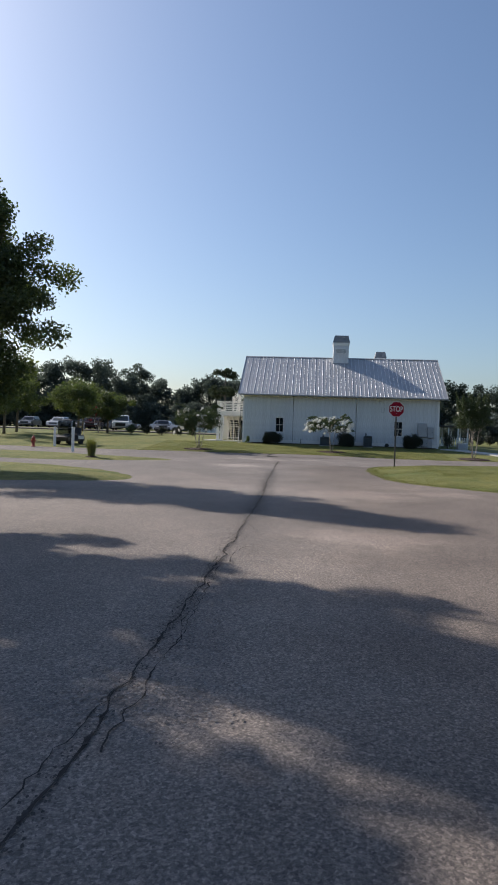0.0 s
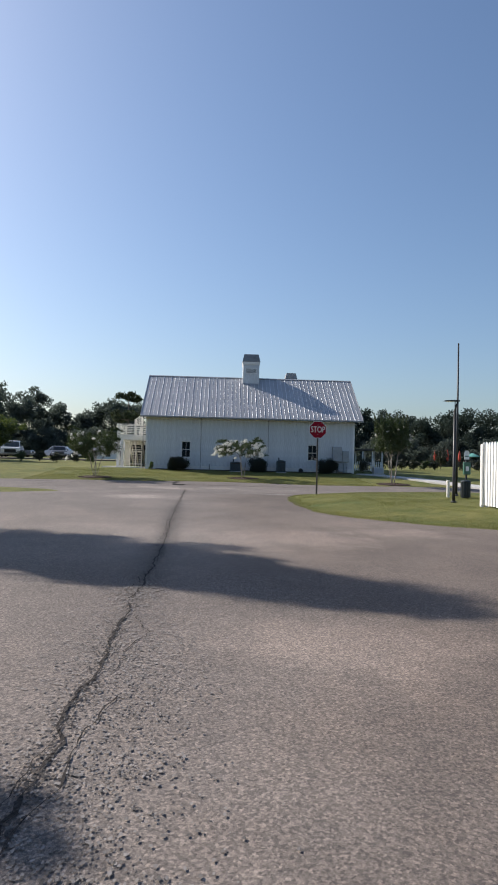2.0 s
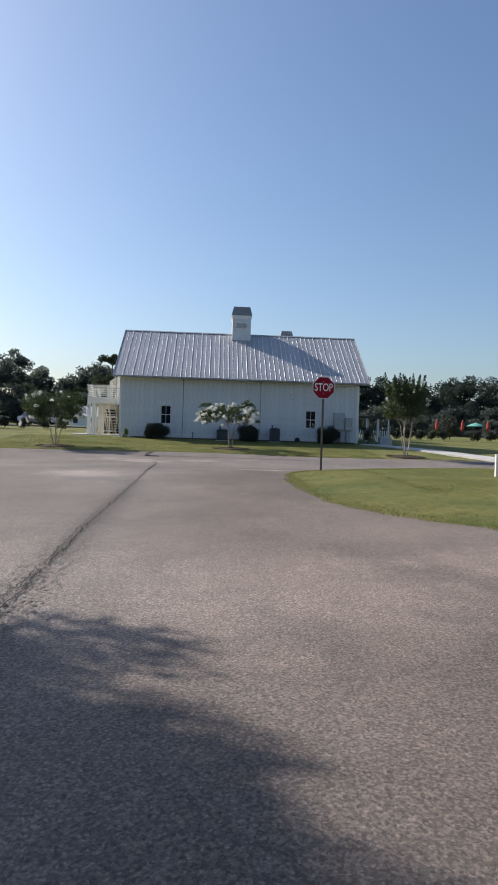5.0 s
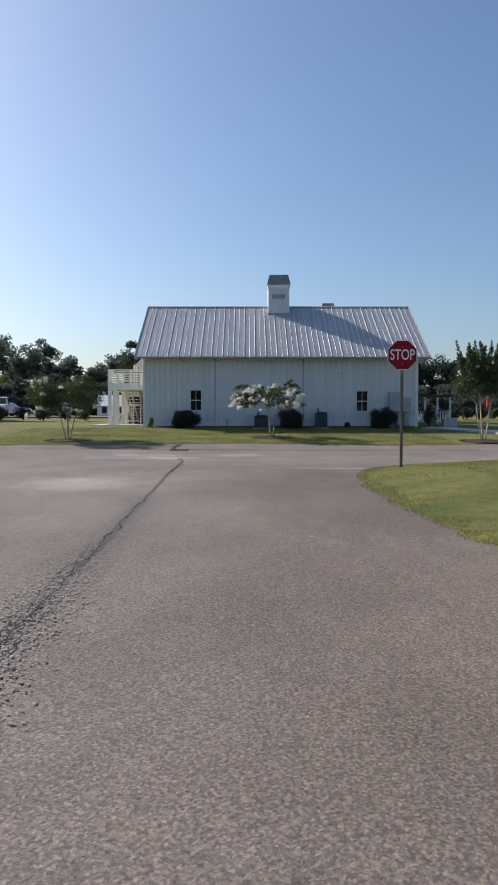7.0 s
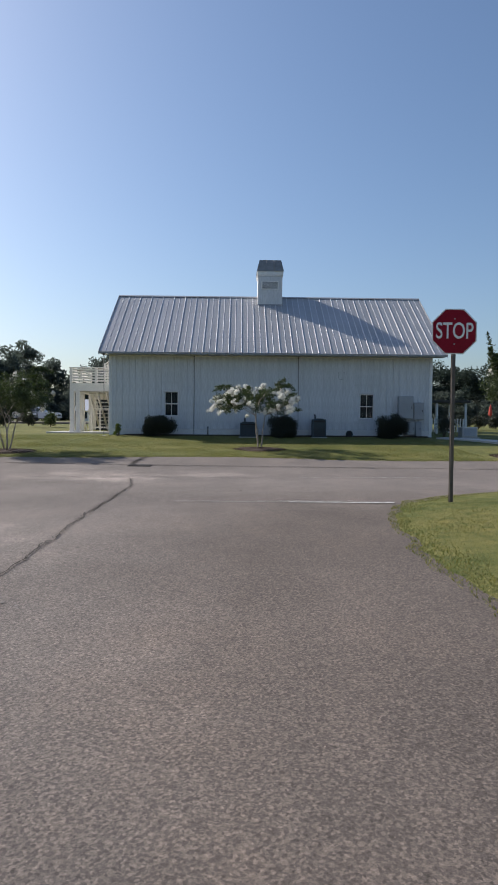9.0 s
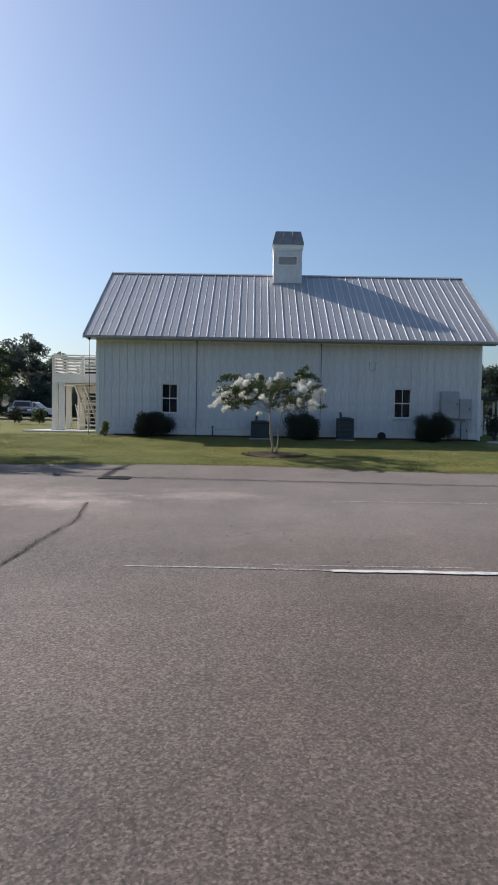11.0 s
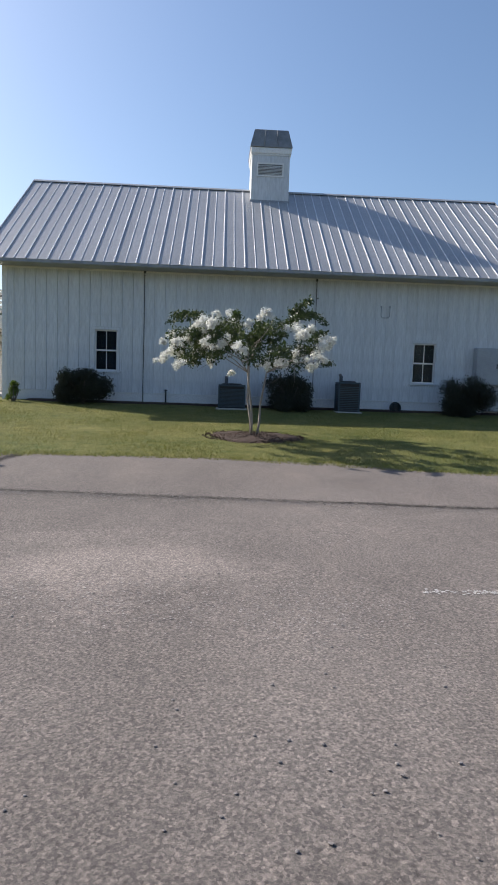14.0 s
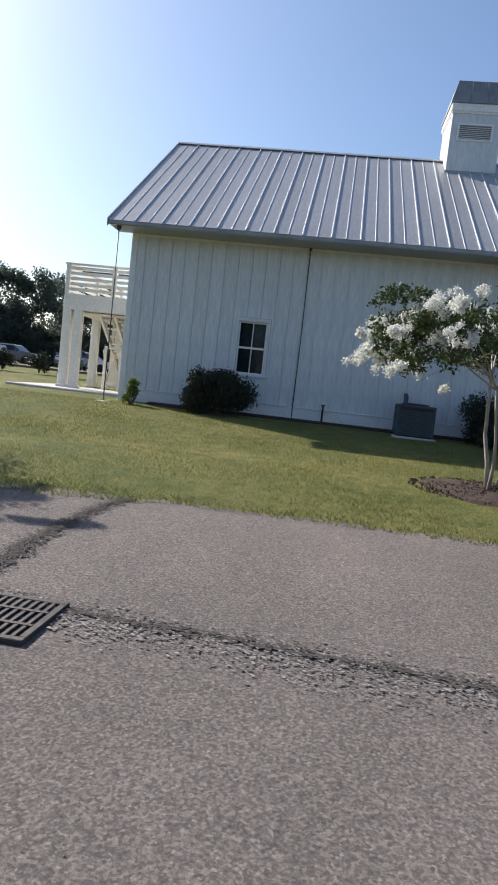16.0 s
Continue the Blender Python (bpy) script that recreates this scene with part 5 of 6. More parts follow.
# ---- trees ----
def branch(bm, rng, p, d, length, r, levels, tips, curve=0.25, split=3, n=7):
    pts, rad = [Vector(p)], [r]
    d = Vector(d).normalized()
    k = 5
    for i in range(k):
        d = (d + Vector(rng.normal(0, curve * 0.35, 3).tolist())).normalized()
        pts.append(pts[-1] + d * length / k)
        rad.append(r * (1 - 0.55 * (i + 1) / k))
    tube(bm, pts, rad, n if r > 0.02 else 5, False)
    if levels == 0:
        tips.append(pts[-1])
        tips.append(pts[-2])
        return
    for j in range(split):
        q = pts[-1] if j < 2 else pts[rng.integers(3, 5)]
        nd = (d + Vector(rng.normal(0, 0.55, 3).tolist())).normalized()
        branch(bm, rng, q, nd, length * rng.uniform(0.55, 0.8), rad[-1] * 0.8, levels - 1, tips, curve, split, n)


def myrtle(x, y, z, height, spread, n_leaf, n_flower, seed, label, stems=4, base=1.35, petals=None, side=0.0, tuft=0.28, lean=0.0, upright=0, droop=0.0):
    """Crape myrtle with several bare stems, a spreading crown and flower heads."""
    rng = np.random.default_rng(seed)
    t = thing("crape_myrtle", label, "tree", (x, y, z), group="flowering trees on the lawn")
    bm = bmesh.new()
    tips = []
    for s in range(stems):
        a = 2 * math.pi * s / stems + rng.uniform(-.4, .4)
        p0 = Vector((0.07 * math.cos(a), 0.07 * math.sin(a), -0.05))
        r = 0.025 * rng.uniform(0.85, 1.1)
        top = Vector((0.38 * math.cos(a) * rng.uniform(.5, 1.1) + lean, 0.38 * math.sin(a), base * rng.uniform(0.85, 1.05)))
        mid = p0.lerp(top, 0.5) + Vector((0.06 * math.cos(a + 1.5), 0.06 * math.sin(a + 1.5), 0))
        tube(bm, [p0, p0.lerp(mid, .5) + Vector((0.02, 0, 0)), mid, mid.lerp(top, .5), top], [r * 1.2, r, r * .92, r * .85, r * .75], 8)
        for j in range(4):
            b = a + rng.uniform(-1.1, 1.1)
            out = Vector((math.cos(b) * spread, math.sin(b) * spread, rng.uniform(0.5, 1.1) * (height - base) + 0.25)).normalized()
            branch(bm, rng, top, out, spread * rng.uniform(0.35, 0.55), r * .6, 1, tips, 0.3, 3, 6)
    part("trunk", bm, MYRTLE_BARK, t, "smooth tan multi-stem trunk")
    cz, hz = (base + height) / 2 + 0.02, (height - base) / 2
    centres, radii = [], []
    for _ in range(34):
        a, rr = rng.uniform(0, 2 * math.pi), spread * math.sqrt(rng.uniform(0, 1)) * 0.88
        top_z = hz * (1.0 - 1.15 * (rr / spread) ** 2)
        low_z = -hz * 0.92
        centres.append((rr * math.cos(a) + side, rr * math.sin(a), cz + rng.uniform(min(low_z * 0.75, top_z), top_z * 0.85) - droop * (rr / spread) ** 2))
        radii.append(rng.uniform(0.7, 1.25) * tuft)
    for p in tips:
        if rng.uniform() < 0.35 and p.z > base + 0.1:
            centres.append((p.x, p.y, p.z))
            radii.append(rng.uniform(0.12, 0.22))
    pts = clump_points(rng, centres, radii, int(n_leaf * 0.72), 0.75, 0.25)
    # arching leafy shoots that stick out of the crown
    shoots = []
    for _ in range(22):
        a = rng.uniform(0, 2 * math.pi)
        s0 = Vector((spread * .55 * math.cos(a) + side, spread * .55 * math.sin(a), cz + hz * rng.uniform(-.1, .9)))
        d = Vector((math.cos(a) * rng.uniform(.3, 1.0), math.sin(a) * rng.uniform(.3, 1.0), rng.uniform(0.05, 0.55)))
        for k in range(int(n_leaf * 0.28 / 22)):
            u = rng.uniform(0, 1)
            q = s0 + d * (0.75 * u * spread * 0.6) + Vector((0, 0, -0.28 * u * u * spread * 0.5))
            shoots.append(tuple(q + Vector(rng.normal(0, 0.035, 3).tolist())))
    pts = np.concatenate([pts, np.array(shoots)])
    for _ in range(upright):
        a, k = rng.uniform(0, 2 * math.pi), spread * rng.uniform(0.05, 0.75)
        s0 = Vector((k * math.cos(a), k * math.sin(a), cz))
        d = Vector((math.cos(a) * 0.25, math.sin(a) * 0.25, 1.0)) * (hz * rng.uniform(0.8, 1.65))
        u = rng.uniform(0, 1, 330)
        wob = rng.normal(0, 1, (330, 3)) * (0.12 * (1.12 - u))[:, None]
        pts = np.concatenate([pts, np.array(s0) + u[:, None] * np.array(d) + wob])
    part("crown", leaves_mesh("crown", pts, 0.064 if not upright else 0.085, MYRTLE_LEAF, rng, 0.5, 0.2), None, t, "small dark green leaves")
    # flower heads: ragged bunches of petals
    heads = []
    for v in range(5):
        m = 420
        lob = rng.normal(0, 0.036, (5, 3)) * (0.8, 0.8, 1.7)
        k = rng.integers(0, 5, m)
        pp = lob[k] + rng.normal(0, 0.028, (m, 3))
        heads.append(leaves_mesh("flower_head", pp, 0.027, petals or PETAL, rng, 0.9))
    for i in range(n_flower):
        a = rng.uniform(0, 2 * math.pi)
        if rng.uniform() < 0.45:
            a = math.pi + rng.normal(0, 0.9)
        u = math.sqrt(rng.uniform(0.15, 1))
        rr = spread * u * 1.0
        top_z, low_z = hz * (1.0 - 1.1 * u * u), -hz * 1.05
        zz = cz + (top_z + 0.05 if rng.uniform() < 0.55 else rng.uniform(low_z, top_z)) - droop * u * u
        s = rng.uniform(0.7, 1.25)
        f = part("flower_head", heads[rng.integers(0, 5)], None, t)
        f.matrix_basis = pose(rr * math.cos(a) + side, rr * math.sin(a), zz, rng.uniform(0, 360), rng.uniform(0, 60), rng.uniform(0, 360)) @ Matrix.Diagonal((s, s, s, 1))
    return t


def mulch_ring(x, y, z, r, seed, l):
    rng = np.random.default_rng(seed)

    def hz(px, py):
        return gz(px, py) + l[1] + 0.015 - z

    bm = bmesh.new()
    n = 30
    rings = []
    for k, (f, hh) in enumerate(((1.0, 0.0), (0.8, 0.035), (0.45, 0.06), (0.1, 0.075))):
        ring = []
        for i in range(n):
            a = 2 * math.pi * i / n
            q = r * f * (1 + 0.12 * math.sin(3 * a + seed) + rng.uniform(-.06, .06))
            px, py = x + q * math.cos(a), y + q * math.sin(a) * 0.85
            ring.append(bm.verts.new((px - x, py - y, hz(px, py) + hh + rng.uniform(-.01, .01) - (0.02 if k == 0 else 0))))
        rings.append(ring)
    for a, b in zip(rings, rings[1:]):
        for i in range(n):
            bm.faces.new((a[i], a[(i + 1) % n], b[(i + 1) % n], b[i]))
    bm.faces.new(rings[-1])
    t = thing("mulch_bed", "dark brown bark mulch ring round the tree foot", "mulch bed", (x, y, z))
    part("mound", bm, MULCH, t)
    m = 1400
    a, q = rng.uniform(0, 2 * np.pi, m), r * np.sqrt(rng.uniform(0, 1.1, m))
    pts = [(q[i] * math.cos(a[i]), q[i] * math.sin(a[i]) * .85, hz(x + q[i] * math.cos(a[i]), y + q[i] * math.sin(a[i]) * .85) + 0.075 * max(0.1, 1 - q[i] / r) + 0.012) for i in range(m)]
    ob = part("bark_litter", leaves_mesh("bark_litter", pts, 0.055, MULCH_CHIP, rng, 0.35), None, t, "loose bark chips")
    ob["kind"] = "stuff"


for tx, ty, ht, sp, nl, nf, sd, lab, side in (
        (7.0, -6.15, 2.46, 1.80, 15000, 82, 51, "white-flowering crape myrtle with bare tan stems", -0.12),
        (-2.20, -7.66, 3.02, 1.72, 32000, 30, 52, "leafy green crape myrtle with some white flowers", -0.05),
        (16.30, -8.12, 3.75, 1.3, 9000, 12, 53, "tall green crape myrtle with few white flowers", 0.0)):
    tz = lawn_z(LAWN_HOUSE, tx, ty)
    mulch_ring(tx, ty, tz, 1.0, sd, LAWN_HOUSE)
    myrtle(tx, ty, tz + 0.05, ht, sp, nl, nf, sd, lab, {51: 3, 52: 4, 53: 5}[sd], {51: 1.42, 52: 1.1, 53: 1.75}[sd], None, side, {51: 0.26, 52: 0.42, 53: 0.34}[sd], 0.0, 40 if sd == 53 else 0, 0.22 if sd == 51 else 0.0)
myrtle(-17.0, 14.3, gz(-17.0, 14.3), 2.9, 1.5, 4000, 26, 55, "red-flowering crape myrtle on the far lawn", 4, 1.2, RED_PETAL)


def oak(x, y, z, height, spread, n_leaf, seed, label, low=2.0, leaf=0.12, taper=0.86, power=1.0, fat=1.0, thin=1.0, profile=None, branches=0):
    rng = np.random.default_rng(seed)
    t = thing("oak_tree", label, "tree", (x, y, z), group="oaks along the road")
    bm = bmesh.new()
    tips = []
    tr = 0.16 * height / 10
    pts = [(0, 0, -0.1), (0.03, 0.02, height * .2), (-0.05, 0.05, height * .45), (0.04, 0, height * .7), (0, 0, height * .94)]
    tube(bm, pts, [tr * 1.3, tr, tr * .75, tr * .45, tr * .12], 12)
    centres, radii = [], []
    nb = branches or max(38, int(5.5 * height) if height > 12 else 0)
    for i in range(nb):
        u = (i + 0.5) / nb
        zz = low + (height - low) * u * 0.93
        a = i * 2.4 + rng.uniform(-.3, .3)
        prof = spread * (min(1.0, 0.55 + 2.2 * u) if u < 0.22 else (1.0 - taper * ((u - 0.22) / 0.78) ** power)) * rng.uniform(0.75, 1.08)
        if profile:
            prof = float(np.interp(zz, *zip(*profile))) * rng.uniform(0.72, 1.06)
        d = Vector((math.cos(a), math.sin(a) * thin, 0.35 + 0.5 * u))
        branch(bm, rng, (0, 0, zz * 0.9), d, max(0.35, prof * 0.48 * (thin if abs(math.sin(a)) > 0.7 else 1)), tr * 0.35 * (1 - 0.7 * u), 1, tips, 0.2, 3, 6)
        for f in ((0.12, 0.35, 0.6, 0.85, 1.0) if not branches or branches > 64 else (0.25, 0.62, 1.0)):
            centres.append((math.cos(a) * prof * f + rng.normal(0, .15), math.sin(a) * prof * f * thin + rng.normal(0, .15), zz + 0.25 * f * prof * 0.5 + rng.normal(0, .2)))
            radii.append(rng.uniform(0.40, 0.72) * (1.1 - 0.35 * f) * fat)
    part("trunk", bm, BARK, t, "grey-brown trunk and limbs")
    pts = clump_points(rng, centres, radii, n_leaf, 0.8, 0.2)
    part("crown", leaves_mesh("crown", pts, leaf, OAK_LEAF, rng, 0.55, 0.3), None, t, "dense small green leaves")


oak(-4.97, -34.27, lawn_z(LAWN_ISLAND, -5, -34.2), 10.2, 3.75, 150000, 61, "young oak tree with a tapering dense green crown", 1.9, 0.115, 0.80, 1.05, 1.1, 0.42,
    [(1.9, 1.9), (3.0, 3.0), (4.1, 3.7), (5.2, 3.3), (6.2, 2.9), (7.2, 2.2), (8.3, 1.05), (9.2, 0.5), (10.1, 0.12)], 66)
oak(-4.92, -41.2, lawn_z(LAWN_NEAR, -4.92, -41.3), 15.0, 2.4, 70000, 72, "tall slender oak tree beside the road casting shade", 2.2, 0.15, 0.2, 2.2, 0.95, 1.0,
    [(2.2, 0.9), (4.5, 1.3), (8.8, 1.4), (10.2, 0.6), (15.0, 0.3)], 62)
oak(-6.3, -43.35, lawn_z(LAWN_NEAR, -6.3, -43.35), 11.0, 2.4, 38000, 64, "oak tree beside the road casting dappled shade", 2.2, 0.15, 0.2, 2.2, 0.85, 1.0,
    [(2.2, 1.2), (4.5, 2.0), (8.6, 1.8), (9.8, 0.9), (11.0, 0.3)], 36)
oak(-7.1, -45.4, lawn_z(LAWN_NEAR, -7.1, -45.4), 13.0, 2.4, 36000, 65, "oak tree beside the road casting dappled shade", 2.2, 0.15, 0.2, 2.2, 0.9, 1.0,
    [(2.2, 1.2), (4.5, 2.0), (10.0, 1.9), (13.0, 0.4)], 32)
oak(-6.4, -47.8, lawn_z(LAWN_NEAR, -6.4, -47.8), 16.0, 4.6, 40000, 63, "tall oak tree beside the road casting shade", 2.0, 0.20, 0.55, 2.2, 1.5)


def shrub(x, y, w, h, seed, mat_, label, n=2600, leaf=0.055, name="shrub", zoff=None, squash=None):
    rng = np.random.default_rng(seed)
    z = gz(x, y) if zoff is None else zoff
    t = thing(name, label, "shrub", (x, y, z), group="shrubs along the wall" if y < 3 else "")
    centres, radii = [], []
    for _ in range(18):
        a, u = rng.uniform(0, 2 * math.pi), rng.uniform(0, 1)
        zz = h * rng.uniform(0.18, 0.80)
        rr = w * 0.36 * u * (1.0 - 0.5 * max(0, zz / h - .55))
        centres.append((rr * math.cos(a), rr * math.sin(a) * 0.8, zz))
        radii.append(w * rng.uniform(0.14, 0.22))
    centres.append((0, 0, h * 0.45))
    radii.append(min(w, h) * 0.36)
    pts = clump_points(rng, centres, radii, n, 0.95, 0.3)
    pts[:, 2] = np.abs(pts[:, 2])
    bm = bmesh.new()
    for k in range(5):
        a = k * 1.25
        tube(bm, [(0, 0, -0.05), (0.1 * math.cos(a), 0.1 * math.sin(a), h * .3), (w * .25 * math.cos(a), w * .25 * math.sin(a), h * .65)], [0.02, 0.015, 0.006], 5)
    part("stems", bm, BARK, t)
    part("foliage", leaves_mesh("foliage", pts, leaf, mat_, rng, 0.6), None, t)


shrub(2.48, -0.88, 1.70, 1.08, 71, SHRUB_LEAF, "rounded dark evergreen shrub under the window", 26000, 0.05)
shrub(0.52, -0.75, 0.42, 0.76, 72, BRIGHT_LEAF, "small upright bright green shrub by the corner", 1500, 0.05)
shrub(8.34, -0.9, 1.72, 1.12, 73, SHRUB_LEAF, "rounded dark evergreen shrub by the wall", 26000, 0.05)
shrub(13.32, -0.9, 1.80, 1.14, 74, SHRUB_LEAF, "broad dark evergreen shrub by the wall", 26000, 0.05)
shrub(16.35, 0.6, 1.4, 1.15, 75, SHRUB_LEAF, "dark evergreen shrub at the house corner", 3600)
shrub(28.0, 17, 2.0, 2.5, 76, SHRUB_LEAF, "large round dark bush beyond the walkway", 4000, 0.11)
for i, (hx, hy) in enumerate(((-13, 13), (-11.4, 13.2), (-9.8, 13), (-8.2, 13.3), (-6.6, 13), (22.1, 14.5), (23.3, 14.7), (24.5, 14.6), (25.6, 14.9), (21.0, 14), (29.8, 15), (31.2, 15.3), (32.5, 15.2), (33.8, 15.6), (26.6, 14.7), (35.2, 15.6), (36.6, 15.8))):
    shrub(hx, hy, 1.35, 0.95, 80 + i, SHRUB_LEAF if i % 4 else MYRTLE_LEAF, "low clipped hedge bush beyond the lawn", 1300, 0.11)


def reed_clump(x, y, z):
    rng = np.random.default_rng(90)
    t = thing("ornamental_grass", "clump of tall ornamental grass on the island", "grass clump", (x, y, z))
    n = 520
    v, f = [], []
    for i in range(n):
        a, r0 = rng.uniform(0, 2 * math.pi), rng.uniform(0, .16)
        hh, out = rng.uniform(.55, .95), rng.uniform(.05, .3)
        c, s = math.cos(a), math.sin(a)
        p = [(r0 * c, r0 * s, 0), ((r0 + out * .35) * c, (r0 + out * .35) * s, hh * .6), ((r0 + out) * c, (r0 + out) * s, hh)]
        k = len(v)
        w = 0.008
        v += [(p[0][0] - w * s, p[0][1] + w * c, 0), (p[0][0] + w * s, p[0][1] - w * c, 0), (p[1][0] + w * s, p[1][1] - w * c, p[1][2]), (p[1][0] - w * s, p[1][1] + w * c, p[1][2]), p[2]]
        f += [(k, k + 1, k + 2, k + 3), (k + 3, k + 2, k + 4)]
    me = bpy.data.meshes.new("blades")
    me.from_pydata([tuple(map(float, q)) for q in v], [], f)
    me.materials.append(REED_LEAF)
    part("blades", me, None, t)
    b = bmesh.new()
    lathe(b, [(0.3, -0.03), (0.28, 0.02), (0.1, 0.05)], 14)
    part("root_mound", b, MULCH, t)


reed_clump(-4.6, -22.7, lawn_z(LAWN_FAR_ISLAND, -4.6, -22.7))


# ---- far woods ----
def woods(name, spots, seed, label, mat_, n_leaf=6200, leaf=0.40):
    rng = np.random.default_rng(seed)
    allp = []
    for x, y, h, w in spots:
        c, r = [], []
        for _ in range(30):
            a, u = rng.uniform(0, 2 * math.pi), rng.uniform(0, 1) ** .6
            zz = h * rng.uniform(0.08, 0.86)
            k = w * u * (0.95 if zz < h * .6 else 0.6)
            c.append((x + k * math.cos(a), y + k * math.sin(a), gz(x, y) + zz))
            r.append(rng.uniform(0.24, 0.42) * w)
        c.append((x, y, gz(x, y) + h - w * .3))
        r.append(w * .34)
        allp.append(clump_points(rng, c, r, n_leaf, 0.85, 0.35))
    pts = np.concatenate(allp)
    ob = new(name, leaves_mesh(name, pts, leaf, mat_, rng, 0.7))
    tagged(ob, label, "woods", kind="stuff")


def ring_spots(a0, a1, radius, step, h0, h1, seed):
    rng = np.random.default_rng(seed)
    out = []
    n = int(radians(a1 - a0) * radius / step)
    for i in range(n):
        a = radians(a0 + (a1 - a0) * (i + rng.uniform(.2, .8)) / n)
        rr = radius * rng.uniform(0.96, 1.06)
        out.append((8 - rr * math.sin(a), -15 + rr * math.cos(a), rng.uniform(h0, h1), rng.uniform(3.4, 5.2)))
    return out


woods("tree_line", ring_spots(8, 21, 112, 3.0, 9.5, 13.4, 101), 102, "dark green broadleaf woods behind the car park", HAZED_WOOD_LEAF)
woods("tree_line", ring_spots(21, 62, 108, 3.0, 12.6, 15.6, 109), 110, "tall dark green broadleaf woods beyond the drive", HAZED_WOOD_LEAF)
woods("tree_line", ring_spots(-62, 8, 114, 3.0, 10.2, 13.6, 103), 104, "dark green woods beyond the lawns", SHADED_WOOD_LEAF)
woods("tree_line", ring_spots(62, 298, 95, 7.0, 10, 14, 105), 106, "dark green woods behind the road", HAZED_WOOD_LEAF, 400, 1.6)
woods("undergrowth", [(x, y, 6.0, 3.2) for x, y, h, w in ring_spots(-62, 62, 107, 3.0, 3, 4, 117)], 118, "dark lower trees filling the woods' edge", HAZED_WOOD_LEAF, 2600, 0.40)
woods("undergrowth", [(x, y, 3.4, 2.6) for x, y, h, w in ring_spots(-62, 62, 103, 3.2, 3, 4, 107)], 108, "low dark undergrowth at the woods' edge", HAZED_WOOD_LEAF, 2600, 0.34)


def far_tree(x, y, h, w, seed, label, mat_):
    rng = np.random.default_rng(seed)
    t = thing("pine_tree", label, "tree", (x, y, gz(x, y)))
    bm = bmesh.new()
    tube(bm, [(0, 0, -0.2), (0.1, 0, h * .5), (0, 0, h * .95)], [0.22, 0.16, 0.05], 8)
    c, r = [], []
    for i in range(14):
        zz = h * rng.uniform(0.55, 0.98)
        a, k = rng.uniform(0, 6.28), w * rng.uniform(.15, .8) * (1.25 - zz / h)* 2
        c.append((k * math.cos(a), k * math.sin(a), zz))
        r.append(w * rng.uniform(.2, .38))
        tube(bm, [(0, 0, zz - .4), (k * math.cos(a), k * math.sin(a), zz)], [0.06, 0.02], 5)
    part("trunk", bm, BARK, t)
    part("crown", leaves_mesh("crown", clump_points(rng, c, r, 3500, .7, .3), 0.4, mat_, rng, .5), None, t)


far_tree(-10.3, 62, 11.6, 3.0, 111, "tall pine standing above the woods", PINE_LEAF)
for i, (fx, fy, fh, fw) in enumerate(((-22, 6, 6.2, 3.2), (-26, -2, 6.6, 3.4), (-31, 8, 6.4, 3.2), (-20, 18, 6.4, 3.2), (-36, -6, 7, 3.4), (-17.2, 9, 5.2, 2.7), (-20.5, 0.5, 5.8, 3.0), (-16.2, 15, 4.6, 2.4))):
    rng_ = np.random.default_rng(120 + i)
    t_ = thing("garden_tree", "small bushy green tree at the far lawn", "tree", (fx, fy, gz(fx, fy)), group="small trees on the far lawn")
    b_ = bmesh.new()
    tube(b_, [(0, 0, -.1), (0.05, 0, fh * .3), (0, 0.05, fh * .7)], [0.13, 0.1, 0.04], 8)
    part("trunk", b_, BARK, t_)
    cs = [(rng_.normal(0, fw * .35), rng_.normal(0, fw * .35), fh * rng_.uniform(.35, .88)) for _ in range(22)]
    part("crown", leaves_mesh("crown", clump_points(rng_, cs, [fw * rng_.uniform(.18, .32) for _ in cs], 9000, .85, .4), 0.17, OAK_LEAF, rng_, .55), None, t_)


# ---- car park, carts, small street things ----
def wheel(parent, x, y, r=0.33, w=0.22):
    b = bmesh.new()
    lathe(b, [(r * .62, -w / 2), (r * .94, -w / 2), (r, -w * .3), (r, w * .3), (r * .94, w / 2), (r * .62, w / 2)], 20)
    ob = part("wheel", b, RUBBER, parent)
    ob.matrix_basis = pose(x, y, r, 0, 90, 0)
    b = bmesh.new()
    lathe(b, [(r * .62, -w * .42), (r * .62, w * .42), (r * .3, w * .5), (r * .1, w * .5)], 16)
    part("rim", b, RIM, ob)


